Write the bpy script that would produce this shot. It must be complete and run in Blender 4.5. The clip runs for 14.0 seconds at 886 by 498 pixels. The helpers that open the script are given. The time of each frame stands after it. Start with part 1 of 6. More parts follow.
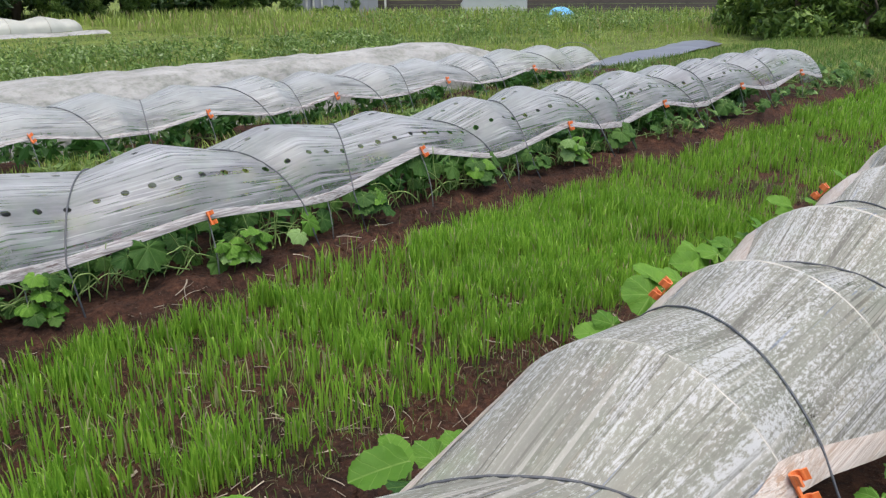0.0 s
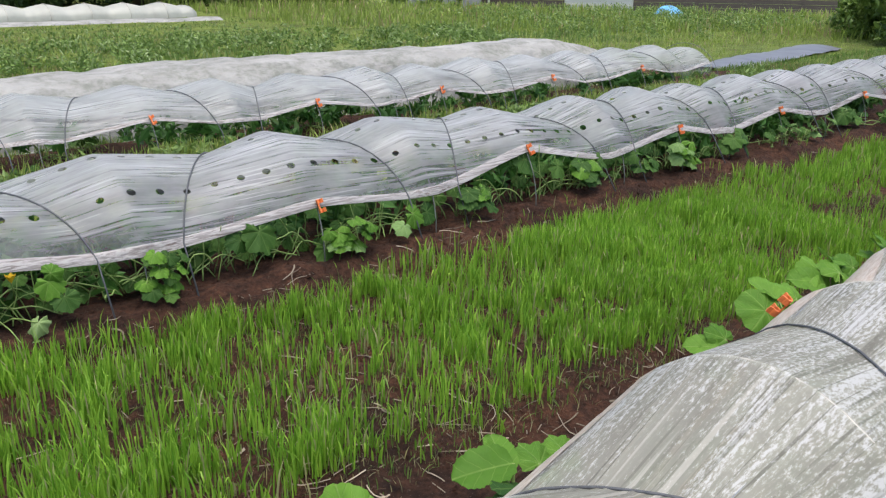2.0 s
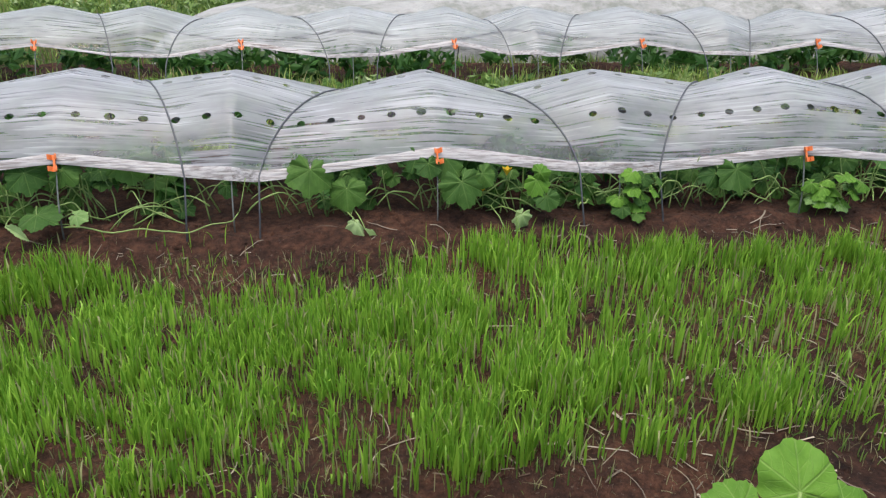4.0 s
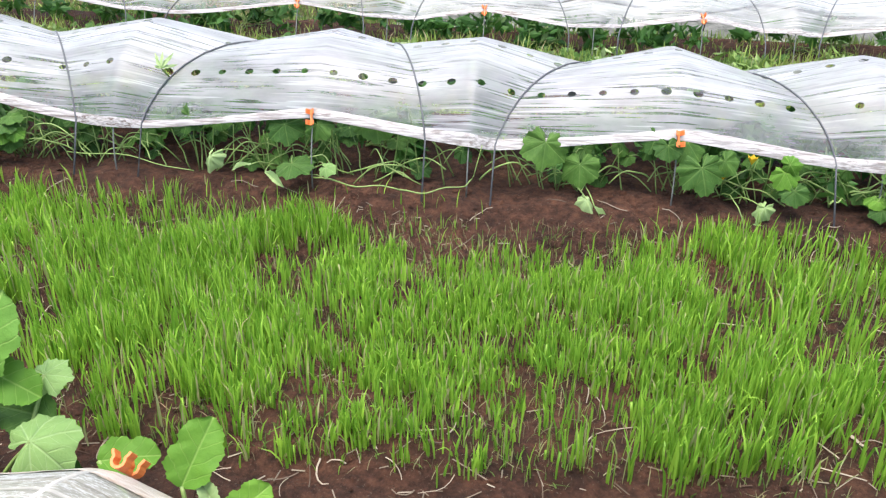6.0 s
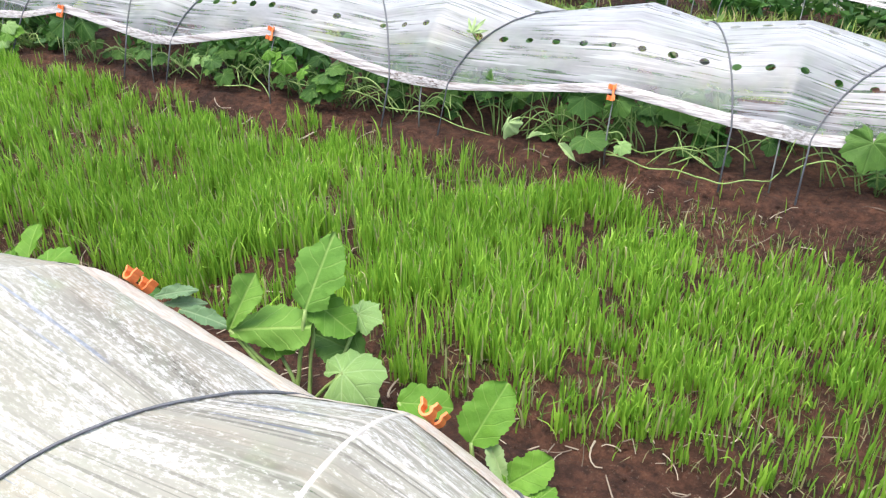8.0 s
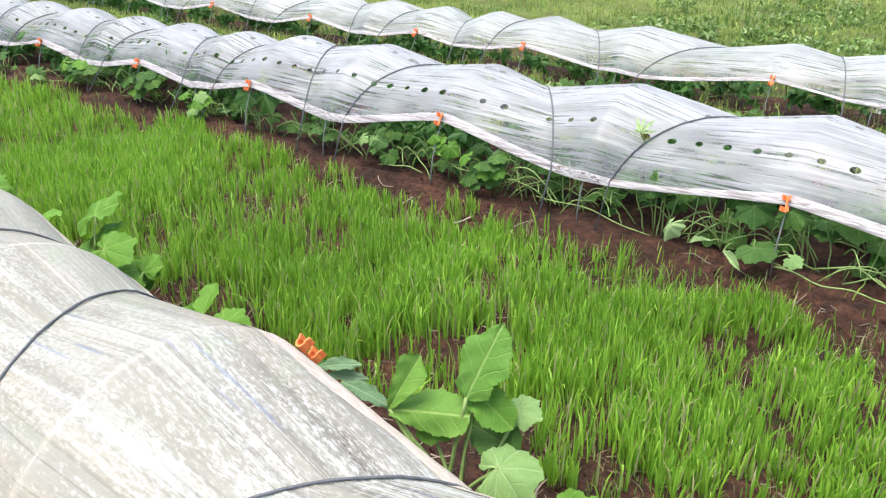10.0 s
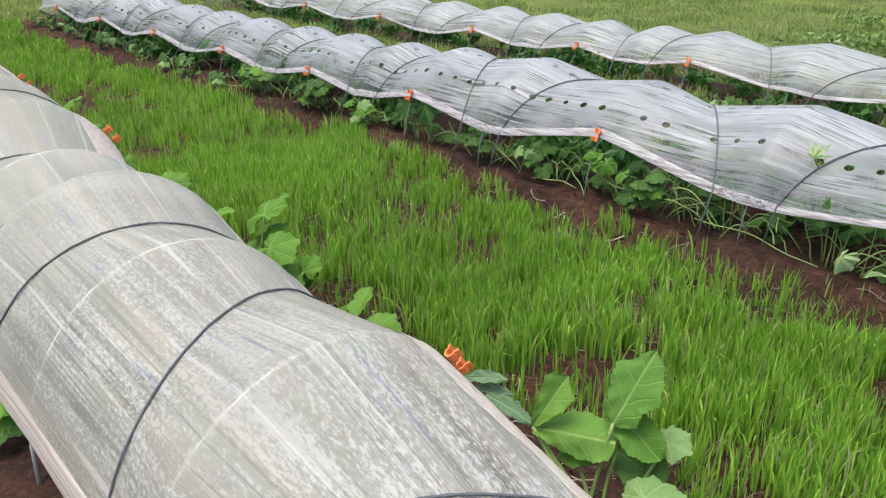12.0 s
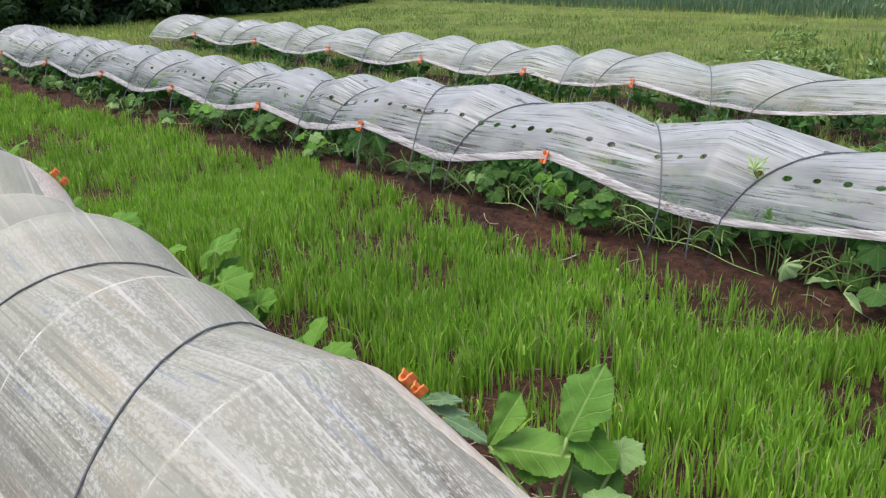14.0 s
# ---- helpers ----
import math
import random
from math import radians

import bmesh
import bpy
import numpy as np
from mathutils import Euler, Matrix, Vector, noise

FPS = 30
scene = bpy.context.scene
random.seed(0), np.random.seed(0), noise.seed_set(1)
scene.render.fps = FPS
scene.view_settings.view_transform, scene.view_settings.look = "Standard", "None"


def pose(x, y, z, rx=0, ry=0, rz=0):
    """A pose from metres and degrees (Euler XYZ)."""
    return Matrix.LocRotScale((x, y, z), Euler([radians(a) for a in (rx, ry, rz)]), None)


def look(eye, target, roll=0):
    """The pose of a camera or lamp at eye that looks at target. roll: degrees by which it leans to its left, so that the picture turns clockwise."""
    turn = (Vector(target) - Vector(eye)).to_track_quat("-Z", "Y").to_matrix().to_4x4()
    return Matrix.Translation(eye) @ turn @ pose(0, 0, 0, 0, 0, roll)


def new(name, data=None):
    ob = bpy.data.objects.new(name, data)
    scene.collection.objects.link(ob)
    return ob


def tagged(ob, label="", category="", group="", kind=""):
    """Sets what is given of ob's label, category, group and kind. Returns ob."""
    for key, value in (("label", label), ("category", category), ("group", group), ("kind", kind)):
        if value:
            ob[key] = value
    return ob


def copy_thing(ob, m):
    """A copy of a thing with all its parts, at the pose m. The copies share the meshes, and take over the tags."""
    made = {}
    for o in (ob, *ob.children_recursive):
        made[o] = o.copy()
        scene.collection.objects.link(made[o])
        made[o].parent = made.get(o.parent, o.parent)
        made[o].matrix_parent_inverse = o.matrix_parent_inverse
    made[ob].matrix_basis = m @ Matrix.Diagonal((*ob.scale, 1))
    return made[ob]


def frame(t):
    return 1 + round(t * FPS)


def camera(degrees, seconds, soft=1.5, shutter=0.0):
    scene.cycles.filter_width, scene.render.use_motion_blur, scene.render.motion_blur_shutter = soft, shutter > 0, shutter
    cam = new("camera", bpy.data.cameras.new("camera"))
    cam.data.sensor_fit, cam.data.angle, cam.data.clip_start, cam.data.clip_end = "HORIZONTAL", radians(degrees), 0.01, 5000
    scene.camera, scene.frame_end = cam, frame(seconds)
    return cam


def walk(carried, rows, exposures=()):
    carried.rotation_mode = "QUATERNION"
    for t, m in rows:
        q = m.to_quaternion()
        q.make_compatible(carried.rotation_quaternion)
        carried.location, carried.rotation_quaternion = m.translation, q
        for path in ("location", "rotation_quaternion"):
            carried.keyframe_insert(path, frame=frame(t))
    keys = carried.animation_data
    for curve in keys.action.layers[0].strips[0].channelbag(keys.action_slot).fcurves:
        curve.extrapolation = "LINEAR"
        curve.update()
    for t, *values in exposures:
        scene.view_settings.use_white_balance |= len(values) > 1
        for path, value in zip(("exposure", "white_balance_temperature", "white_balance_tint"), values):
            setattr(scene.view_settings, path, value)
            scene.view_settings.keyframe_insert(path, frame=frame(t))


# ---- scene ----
cam = camera(57.4, 14.0, soft=1.25)
PATH = [
    (0.0, (0.046, -0.049, 1.273), (2.104, 1.904, 0.298), -0.25),
    (0.5, (0.050, -0.037, 1.275), (2.114, 1.886, 0.255), 0.22),
    (1.0, (0.041, -0.024, 1.278), (2.079, 1.919, 0.243), 1.34),
    (1.5, (0.035, -0.007, 1.277), (2.002, 1.990, 0.210), 1.38),
    (2.0, (0.006, 0.007, 1.281), (1.824, 2.176, 0.285), 0.91),
    (2.5, (-0.024, 0.019, 1.275), (1.615, 2.344, 0.321), 1.70),
    (3.0, (-0.066, 0.022, 1.280), (1.268, 2.516, 0.279), 2.64),
    (3.5, (-0.117, 0.034, 1.270), (0.801, 2.633, 0.084), 3.32),
    (3.7, (-0.128, 0.030, 1.263), (0.544, 2.690, 0.049), 2.57),
    (5.8, (-0.197, 0.042, 1.292), (-0.386, 2.691, -0.104), 0.32),
    (6.0, (-0.214, 0.042, 1.290), (-0.568, 2.684, -0.087), 0.81),
    (6.5, (-0.237, 0.035, 1.301), (-0.866, 2.632, -0.063), 0.27),
    (7.0, (-0.263, 0.024, 1.314), (-1.159, 2.563, -0.009), 0.25),
    (7.5, (-0.308, 0.028, 1.302), (-1.393, 2.442, -0.111), -0.69),
    (8.0, (-0.343, 0.026, 1.300), (-1.540, 2.348, -0.175), -0.62),
    (8.5, (-0.372, 0.014, 1.309), (-1.745, 2.289, -0.084), -0.68),
    (9.0, (-0.390, -0.006, 1.324), (-1.886, 2.274, 0.073), 0.85),
    (9.2, (-0.426, -0.015, 1.315), (-2.007, 2.237, 0.121), 0.63),
    (11.3, (-0.440, -0.007, 1.313), (-2.189, 2.103, 0.092), 1.02),
    (11.5, (-0.441, -0.010, 1.320), (-2.270, 2.053, 0.137), 1.11),
    (12.0, (-0.455, -0.024, 1.325), (-2.517, 1.817, 0.159), -0.05),
    (12.5, (-0.446, -0.027, 1.328), (-2.526, 1.805, 0.181), -0.21),
    (13.0, (-0.435, -0.034, 1.335), (-2.582, 1.781, 0.290), -1.35),
    (13.5, (-0.428, -0.028, 1.333), (-2.505, 1.853, 0.261), -1.43),
    (14.0, (-0.413, -0.020, 1.326), (-2.407, 1.949, 0.256), -1.75),
]
EXPOSURES = [(0, 0.75), (3.0, 0.82), (3.7, 0.82), (5.8, 1.62), (9.2, 1.60), (11.3, 1.29), (12.5, 0.985), (13.0, 0.975), (14, 0.92)]
walk(cam, [(t, look(eye, target, roll)) for t, eye, target, roll in PATH], EXPOSURES)

# ---------- daylight: bright overcast ----------
world = bpy.data.worlds.new("overcast_sky")
scene.world = world
world.use_nodes = True
wn = world.node_tree.nodes
sky = wn.new("ShaderNodeTexSky")
sky.sky_type = "NISHITA"
sky.sun_disc = False
sky.sun_elevation = radians(78)
sky.sun_rotation = radians(200)
sky.air_density = 1.0
sky.dust_density = 4.0
world.node_tree.links.new(sky.outputs[0], wn["Background"].inputs[0])
wn["Background"].inputs[1].default_value = 0.15

sun_data = bpy.data.lights.new("sun", "SUN")
sun_data.energy = 1.5
sun_data.angle = radians(50)
sun_data.color = (1.0, 0.96, 0.9)
sun = new("sun", sun_data)
sun.matrix_world = look((-2, -3, 24), (0, 2, 0))


# ---------- materials ----------
class Mat:
    """A node material with short calls to wire it."""

    def __init__(self, name, rough=0.6, spec=0.4):
        self.m = bpy.data.materials.new(name)
        self.m.use_nodes = True
        self.t = self.m.node_tree
        self.b = self.t.nodes["Principled BSDF"]
        self.out = self.t.nodes["Material Output"]
        self.b.inputs["Roughness"].default_value = rough
        self.b.inputs["Specular IOR Level"].default_value = spec

    def node(self, kind):
        return self.t.nodes.new("ShaderNode" + kind)

    def link(self, a, b):
        self.t.links.new(a, b)

    def coords(self, scale=(1, 1, 1), world_space=True):
        mp = self.node("Mapping")
        mp.inputs["Scale"].default_value = scale
        if world_space == "sheet":
            self.link(self.node("UVMap").outputs[0], mp.inputs[0])
        elif world_space:
            self.link(self.node("NewGeometry").outputs["Position"], mp.inputs[0])
        else:
            self.link(self.node("TexCoord").outputs["Object"], mp.inputs[0])
        return mp.outputs[0]

    def noise(self, size, detail=4, rough=0.6, stretch=(1, 1, 1), world_space=True):
        n = self.node("TexNoise")
        n.inputs["Scale"].default_value = size
        n.inputs["Detail"].default_value = detail
        n.inputs["Roughness"].default_value = rough
        self.link(self.coords(stretch, world_space), n.inputs["Vector"])
        return n.outputs["Fac"]

    def ramp(self, fac, *stops):
        r = self.node("ValToRGB")
        e = r.color_ramp.elements
        while len(e) < len(stops):
            e.new(0.5)
        for el, (p, c) in zip(e, stops):
            el.position = p
            el.color = (c, c, c, 1) if isinstance(c, (int, float)) else (*c, 1)
        self.link(fac, r.inputs[0])
        return r.outputs[0]

    def mix(self, fac, a, b, blend="MIX"):
        n = self.node("Mix")
        n.data_type = "RGBA"
        n.blend_type = blend
        for sock, v in ((n.inputs[0], fac), (n.inputs[6], a), (n.inputs[7], b)):
            if isinstance(v, (int, float)):
                sock.default_value = v
            elif isinstance(v, tuple):
                sock.default_value = (*v, 1)
            else:
                self.link(v, sock)
        return n.outputs[2]

    def math(self, op, a, b=0.5):
        n = self.node("Math")
        n.operation = op
        for sock, v in zip(n.inputs, (a, b)):
            if isinstance(v, (int, float)):
                sock.default_value = v
            else:
                self.link(v, sock)
        return n.outputs[0]

    def bump(self, height, strength=0.4, dist=0.01):
        n = self.node("Bump")
        n.inputs["Strength"].default_value = strength
        n.inputs["Distance"].default_value = dist
        self.link(height, n.inputs["Height"])
        self.link(n.outputs[0], self.b.inputs["Normal"])
        return n.outputs[0]

    def color(self, c):
        if isinstance(c, tuple):
            self.b.inputs["Base Color"].default_value = (*c, 1)
        else:
            self.link(c, self.b.inputs["Base Color"])
        return self

    def translucent(self, c, share):
        """Leaf-like: a share of the light goes through."""
        tr = self.node("BsdfTranslucent")
        if isinstance(c, tuple):
            tr.inputs[0].default_value = (*c, 1)
        else:
            self.link(c, tr.inputs[0])
        mx = self.node("MixShader")
        mx.inputs[0].default_value = share
        self.link(self.b.outputs[0], mx.inputs[1])
        self.link(tr.outputs[0], mx.inputs[2])
        self.link(mx.outputs[0], self.out.inputs[0])
        return self


def soil_material():
    m = Mat("soil", 0.9, 0.25)
    big = m.noise(2.2, 5)
    fine = m.noise(60, 6, 0.7)
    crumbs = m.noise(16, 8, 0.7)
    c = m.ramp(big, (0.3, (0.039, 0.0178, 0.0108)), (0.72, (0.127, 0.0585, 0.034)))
    # shade in the cracks between crumbs is put into the colour
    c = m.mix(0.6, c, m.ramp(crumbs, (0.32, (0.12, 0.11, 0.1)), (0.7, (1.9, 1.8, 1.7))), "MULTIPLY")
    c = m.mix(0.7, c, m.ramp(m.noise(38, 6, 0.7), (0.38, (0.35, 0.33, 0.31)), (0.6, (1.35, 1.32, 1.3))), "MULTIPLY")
    flecks = m.ramp(m.noise(110, 3), (0.64, 0.0), (0.69, 1.0))
    c = m.mix(m.math("MULTIPLY", flecks, 0.5), c, (0.22, 0.17, 0.12))
    # beyond the beds the ground carries a low green sward
    sep = m.node("SeparateXYZ")
    m.link(m.coords(), sep.inputs[0])
    edge = m.math("ADD", sep.outputs[1], m.math("MULTIPLY", m.noise(0.6, 5), 2.0))
    ends = m.math("MULTIPLY", m.math("SUBTRACT", m.math("ABSOLUTE", m.math("ADD", sep.outputs[0], 0.65)), 3.4), 0.05)
    field = m.ramp(m.math("MAXIMUM", m.math("MULTIPLY", edge, 0.05), ends), (0.36, 0.0), (0.42, 1.0))
    sward = m.ramp(m.noise(1.3, 8, 0.75), (0.3, (0.10, 0.08, 0.035)), (0.46, (0.13, 0.175, 0.035)), (0.68, (0.23, 0.30, 0.06)))
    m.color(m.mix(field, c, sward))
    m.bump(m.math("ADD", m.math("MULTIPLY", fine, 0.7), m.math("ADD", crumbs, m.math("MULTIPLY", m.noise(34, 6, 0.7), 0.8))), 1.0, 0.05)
    return m.m


def blade_material(name, dark, light, dry, dry_share=0.07, through_share=0.4):
    m = Mat(name, 0.45, 0.35)
    r = m.node("NewGeometry").outputs["Random Per Island"]
    c = m.ramp(r, (0.0, dark), (0.85, light), (1.0 - dry_share, light), (1.0 - dry_share + 0.01, dry))
    c = m.mix(m.ramp(m.noise(0.9, 4), (0.35, 0.0), (0.7, 0.4)), c, tuple(v * 0.7 for v in dark))
    m.color(c).translucent(c, through_share)
    return m.m


def leaf_material(name, dark, light, vein, gloss=0.4, share=0.35):
    m = Mat(name, gloss + 0.12, 0.13)
    info = m.node("ObjectInfo").outputs["Random"]
    c = m.ramp(m.math("ADD", m.math("MULTIPLY", info, 0.75), m.math("MULTIPLY", m.noise(14, 4), 0.35)), (0.1, dark), (0.95, light))
    sep = m.node("SeparateXYZ")
    m.link(m.node("UVMap").outputs[0], sep.inputs[0])
    along, off = sep.outputs[0], m.math("ABSOLUTE", sep.outputs[1])
    main = m.ramp(off, (0.008, 1.0), (0.022, 0.0))
    slant = m.math("FRACT", m.math("DIVIDE", m.math("SUBTRACT", m.math("ADD", along, m.math("MULTIPLY", m.noise(22, 3), 0.12)), m.math("MULTIPLY", off, 0.9)), 0.23))
    rib = m.math("MULTIPLY", m.ramp(m.math("ABSOLUTE", m.math("SUBTRACT", slant, 0.5)), (0.02, 1.0), (0.07, 0.0)), 0.5)
    veins = m.math("MAXIMUM", main, rib)
    c2 = m.mix(m.math("MULTIPLY", veins, 0.55), c, vein)
    c2 = m.mix(m.ramp(m.noise(30, 5, 0.65), (0.35, 0.35), (0.6, 0.0)), c2, dark)
    m.color(c2).translucent(c2, share)
    m.bump(m.math("ADD", m.noise(60, 4), m.math("MULTIPLY", veins, -0.7)), 0.5, 0.006)
    return m.m


def film_material(name, cloud, tint, dewy=False):
    """Thin polyethylene sheet: partly see-through, with drawn creases along the row and, when dewy, clinging drops."""
    m = Mat(name, 0.3, 0.5)
    thin = m.noise(1.0, 2.0, 0.5, (2.4, 72, 1), "sheet")
    broad = m.noise(1.0, 3.0, 0.55, (1.3, 26, 1), "sheet")
    blot = m.noise(3.2, 5, 0.6, (0.8, 1.8, 1), "sheet")
    tight = m.ramp(m.noise(2.4, 3, 0.5, (1, 2.4, 1), "sheet"), (0.40, 0.1), (0.6, 1.0))
    dark = m.math("MAXIMUM", m.ramp(thin, (0.405, 1.0), (0.42, 0.0)), m.math("MULTIPLY", m.ramp(broad, (0.36, 1.0), (0.38, 0.0)), 0.7))
    # highlights along the creases are painted: lighter, less clear streaks
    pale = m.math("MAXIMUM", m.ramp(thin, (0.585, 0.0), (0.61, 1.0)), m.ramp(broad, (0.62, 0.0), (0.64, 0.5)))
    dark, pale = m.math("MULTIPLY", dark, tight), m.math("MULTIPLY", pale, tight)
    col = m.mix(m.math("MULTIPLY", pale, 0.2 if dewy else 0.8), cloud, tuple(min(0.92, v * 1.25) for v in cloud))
    if dewy:
        # ragged flakes of dew and old whitewash between half-clear streaks, cut by long creases
        sep = m.node("SeparateXYZ")
        m.link(m.coords((1, 1, 1), "sheet"), sep.inputs[0])
        wet = m.ramp(m.math("ADD", m.math("ADD", m.math("MULTIPLY", sep.outputs[0], 0.16), 0.5), m.math("MULTIPLY", m.noise(1.1, 3, 0.5, (1, 1.5, 1), "sheet"), 0.85)), (0.42, 0.12), (0.88, 0.95))
        runs = m.noise(1.0, 3, 0.55, (1.6, 24, 1), "sheet")
        flake = m.noise(95, 5, 0.72, (0.55, 1.05, 1), "sheet")
        area = m.noise(2.4, 4, 0.6, (0.6, 2.0, 1), "sheet")
        body = m.math("ADD", m.math("ADD", m.math("MULTIPLY", flake, 0.55), m.math("MULTIPLY", runs, 0.25)), m.math("MULTIPLY", area, 0.3))
        dew = m.math("MULTIPLY", m.ramp(body, (0.55, 0.0), (0.605, 1.0)), wet)
        bare = m.math("MULTIPLY", m.ramp(body, (0.50, 1.0), (0.555, 0.0)), wet)
        line = m.ramp(m.math("ABSOLUTE", m.math("SUBTRACT", m.noise(1.0, 1, 0.4, (0.45, 40, 1), "sheet"), 0.5)), (0.016, 1.0), (0.03, 0.0))
        line = m.math("MULTIPLY", line, m.math("MULTIPLY", m.ramp(blot, (0.42, 0.15), (0.6, 0.8)), wet))
        clearness = m.math("ADD", 0.12, m.math("MULTIPLY", m.ramp(blot, (0.36, 1.0), (0.6, 0.0)), 0.16))
        clearness = m.math("ADD", clearness, m.math("MULTIPLY", wet, 0.06))
        clearness = m.math("ADD", clearness, m.math("MULTIPLY", bare, 0.10))
        window = m.math("MULTIPLY", m.ramp(m.noise(3.2, 4, 0.6, (0.6, 1.6, 1), "sheet"), (0.36, 1.0), (0.42, 0.0)), wet)
        clearness = m.math("ADD", clearness, m.math("MULTIPLY", window, 0.2))
        clearness = m.math("MULTIPLY", clearness, m.math("SUBTRACT", 1.0, m.math("MULTIPLY", dew, 0.85)))
        clearness = m.math("ADD", clearness, m.math("MULTIPLY", line, 0.3))
        col = m.mix(m.ramp(m.noise(3.4, 5, 0.65, (0.7, 5, 1), "sheet"), (0.35, 0.5), (0.6, 0.0)), col, tuple(v * 0.82 for v in cloud))
        col = m.mix(m.math("MULTIPLY", dew, 0.8), col, (0.71, 0.72, 0.73))
        # crease shade is put into the colour as darker lines
        col = m.mix(m.math("MULTIPLY", line, 0.75), col, tuple(v * 0.6 for v in cloud))
        ochre = m.ramp(m.noise(1.6, 4, 0.55, (0.5, 7, 1), "sheet"), (0.54, 0.0), (0.74, 0.5))
        col = m.mix(m.math("MULTIPLY", ochre, m.math("SUBTRACT", 1.0, dew)), col, (0.72, 0.60, 0.46))
        pleat = m.ramp(m.noise(1.0, 2, 0.5, (0.7, 30, 1), "sheet"), (0.62, 0.0), (0.66, 0.5))
        col = m.mix(pleat, col, (0.70, 0.67, 0.62))
        clearness = m.math("MULTIPLY", clearness, m.math("SUBTRACT", 1.0, pleat))
        blue = m.ramp(m.noise(1.0, 2, 0.5, (2.4, 34, 1), "sheet"), (0.675, 0.0), (0.70, 0.6))
        col = m.mix(blue, col, (0.30, 0.36, 0.50))
        m.b.inputs["Roughness"].default_value = 0.48
        m.b.inputs["Specular IOR Level"].default_value = 0.3
    else:
        clearness = m.math("ADD", 0.2, m.math("MULTIPLY", m.ramp(blot, (0.34, 1.0), (0.64, 0.0)), 0.30))
        # clearness set by height: stands in for the crown whitening at grazing view
        sep = m.node("SeparateXYZ")
        m.link(m.coords(), sep.inputs[0])
        clearness = m.math("ADD", clearness, m.ramp(sep.outputs[2], (0.25, 0.42), (0.50, 0.0)))
        clearness = m.math("ADD", clearness, m.math("MULTIPLY", dark, 0.46))
        clearness = m.math("MULTIPLY", clearness, m.math("SUBTRACT", 1.0, m.math("MULTIPLY", pale, 0.4)))
    m.color(col)
    m.bump(m.math("ADD", broad, m.math("MULTIPLY", thin, 0.12 if dewy else 0.5)), 0.22 if dewy else 0.2, 0.012)
    tr = m.node("BsdfTranslucent")
    m.link(col, tr.inputs[0])
    body = m.node("MixShader")
    body.inputs[0].default_value = 0.4
    m.link(m.b.outputs[0], body.inputs[1])
    m.link(tr.outputs[0], body.inputs[2])
    see = m.node("BsdfTransparent")
    see.inputs[0].default_value = (*tint, 1)
    mx = m.node("MixShader")
    m.link(m.math("MINIMUM", clearness, 0.85), mx.inputs[0])
    m.link(body.outputs[0], mx.inputs[1])
    m.link(see.outputs[0], mx.inputs[2])
    m.link(mx.outputs[0], m.out.inputs[0])
    return m.m


def hem_material(name, light, mid, dirt):
    """Film rolled up along its edge: long folds, some of them caked with soil."""
    m = Mat(name, 0.42, 0.4)
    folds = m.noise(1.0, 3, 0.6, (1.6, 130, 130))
    # fold shading is put into the colour: light crests, duller hollows
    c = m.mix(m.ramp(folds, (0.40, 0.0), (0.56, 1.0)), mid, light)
    caked = m.math("MULTIPLY", m.ramp(m.noise(1.0, 4, 0.65, (2.6, 90, 90)), (0.54, 0.0), (0.60, 1.0)), m.ramp(m.noise(1.4, 3), (0.4, 0.15), (0.62, 0.9)))
    m.color(m.mix(caked, c, dirt))
    m.bump(folds, 0.6, 0.006)
    return m.m


def plain_material(name, c, rough=0.5, var=0.25, size=25, metal=0.0, bump=0.2, stretch=(1, 1, 1)):
    m = Mat(name, rough, 0.4)
    m.b.inputs["Metallic"].default_value = metal
    n = m.noise(size, 5, 0.65, stretch)
    m.color(m.mix(m.ramp(n, (0.3, 0.0), (0.7, 1.0)), tuple(v * (1 - var) for v in c), tuple(min(1, v * (1 + var)) for v in c)))
    m.bump(n, bump, 0.004)
    return m.m


def fleece_material():
    """Limp non-woven cloth: puckered, crests paler, with grey mottled patches scattered all over."""
    m = Mat("fleece", 0.9, 0.2)
    pucker = m.noise(7, 5, 0.6, (0.6, 1, 1.3))
    mottled = m.math("MULTIPLY", m.ramp(m.noise(3.2, 5, 0.68, (0.7, 1, 1.2)), (0.46, 0.0), (0.56, 0.75)), m.ramp(m.noise(22, 4, 0.6), (0.38, 0.3), (0.6, 1.0)))
    m.color(m.mix(mottled, m.mix(m.ramp(pucker, (0.35, 0.0), (0.65, 1.0)), (0.27, 0.27, 0.255), (0.345, 0.345, 0.33)), (0.15, 0.16, 0.135)))
    m.bump(pucker, 1.0, 0.05)
    return m.m


SOIL = soil_material()
BARLEY = blade_material("barley_leaf", (0.122, 0.285, 0.024), (0.345, 0.575, 0.068), (0.42, 0.40, 0.20), 0.08, 0.42)
WEED = blade_material("weed_leaf", (0.085, 0.165, 0.03), (0.22, 0.34, 0.075), (0.36, 0.33, 0.14), 0.12)
OLDGRASS = blade_material("dry_grass", (0.17, 0.25, 0.045), (0.38, 0.48, 0.11), (0.40, 0.34, 0.18), 0.22)
WITHERED = blade_material("withered_leaf", (0.20, 0.19, 0.09), (0.34, 0.32, 0.17), (0.30, 0.22, 0.13), 0.3, 0.25)
GRAIN = blade_material("grain_leaf", (0.08, 0.15, 0.075), (0.17, 0.26, 0.14), (0.25, 0.27, 0.15), 0.08)
STRAW = blade_material("straw", (0.13, 0.095, 0.065), (0.48, 0.41, 0.31), (0.10, 0.06, 0.04), 0.3, 0.1)
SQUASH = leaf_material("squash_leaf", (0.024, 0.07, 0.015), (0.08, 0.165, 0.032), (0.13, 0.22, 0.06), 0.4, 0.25)
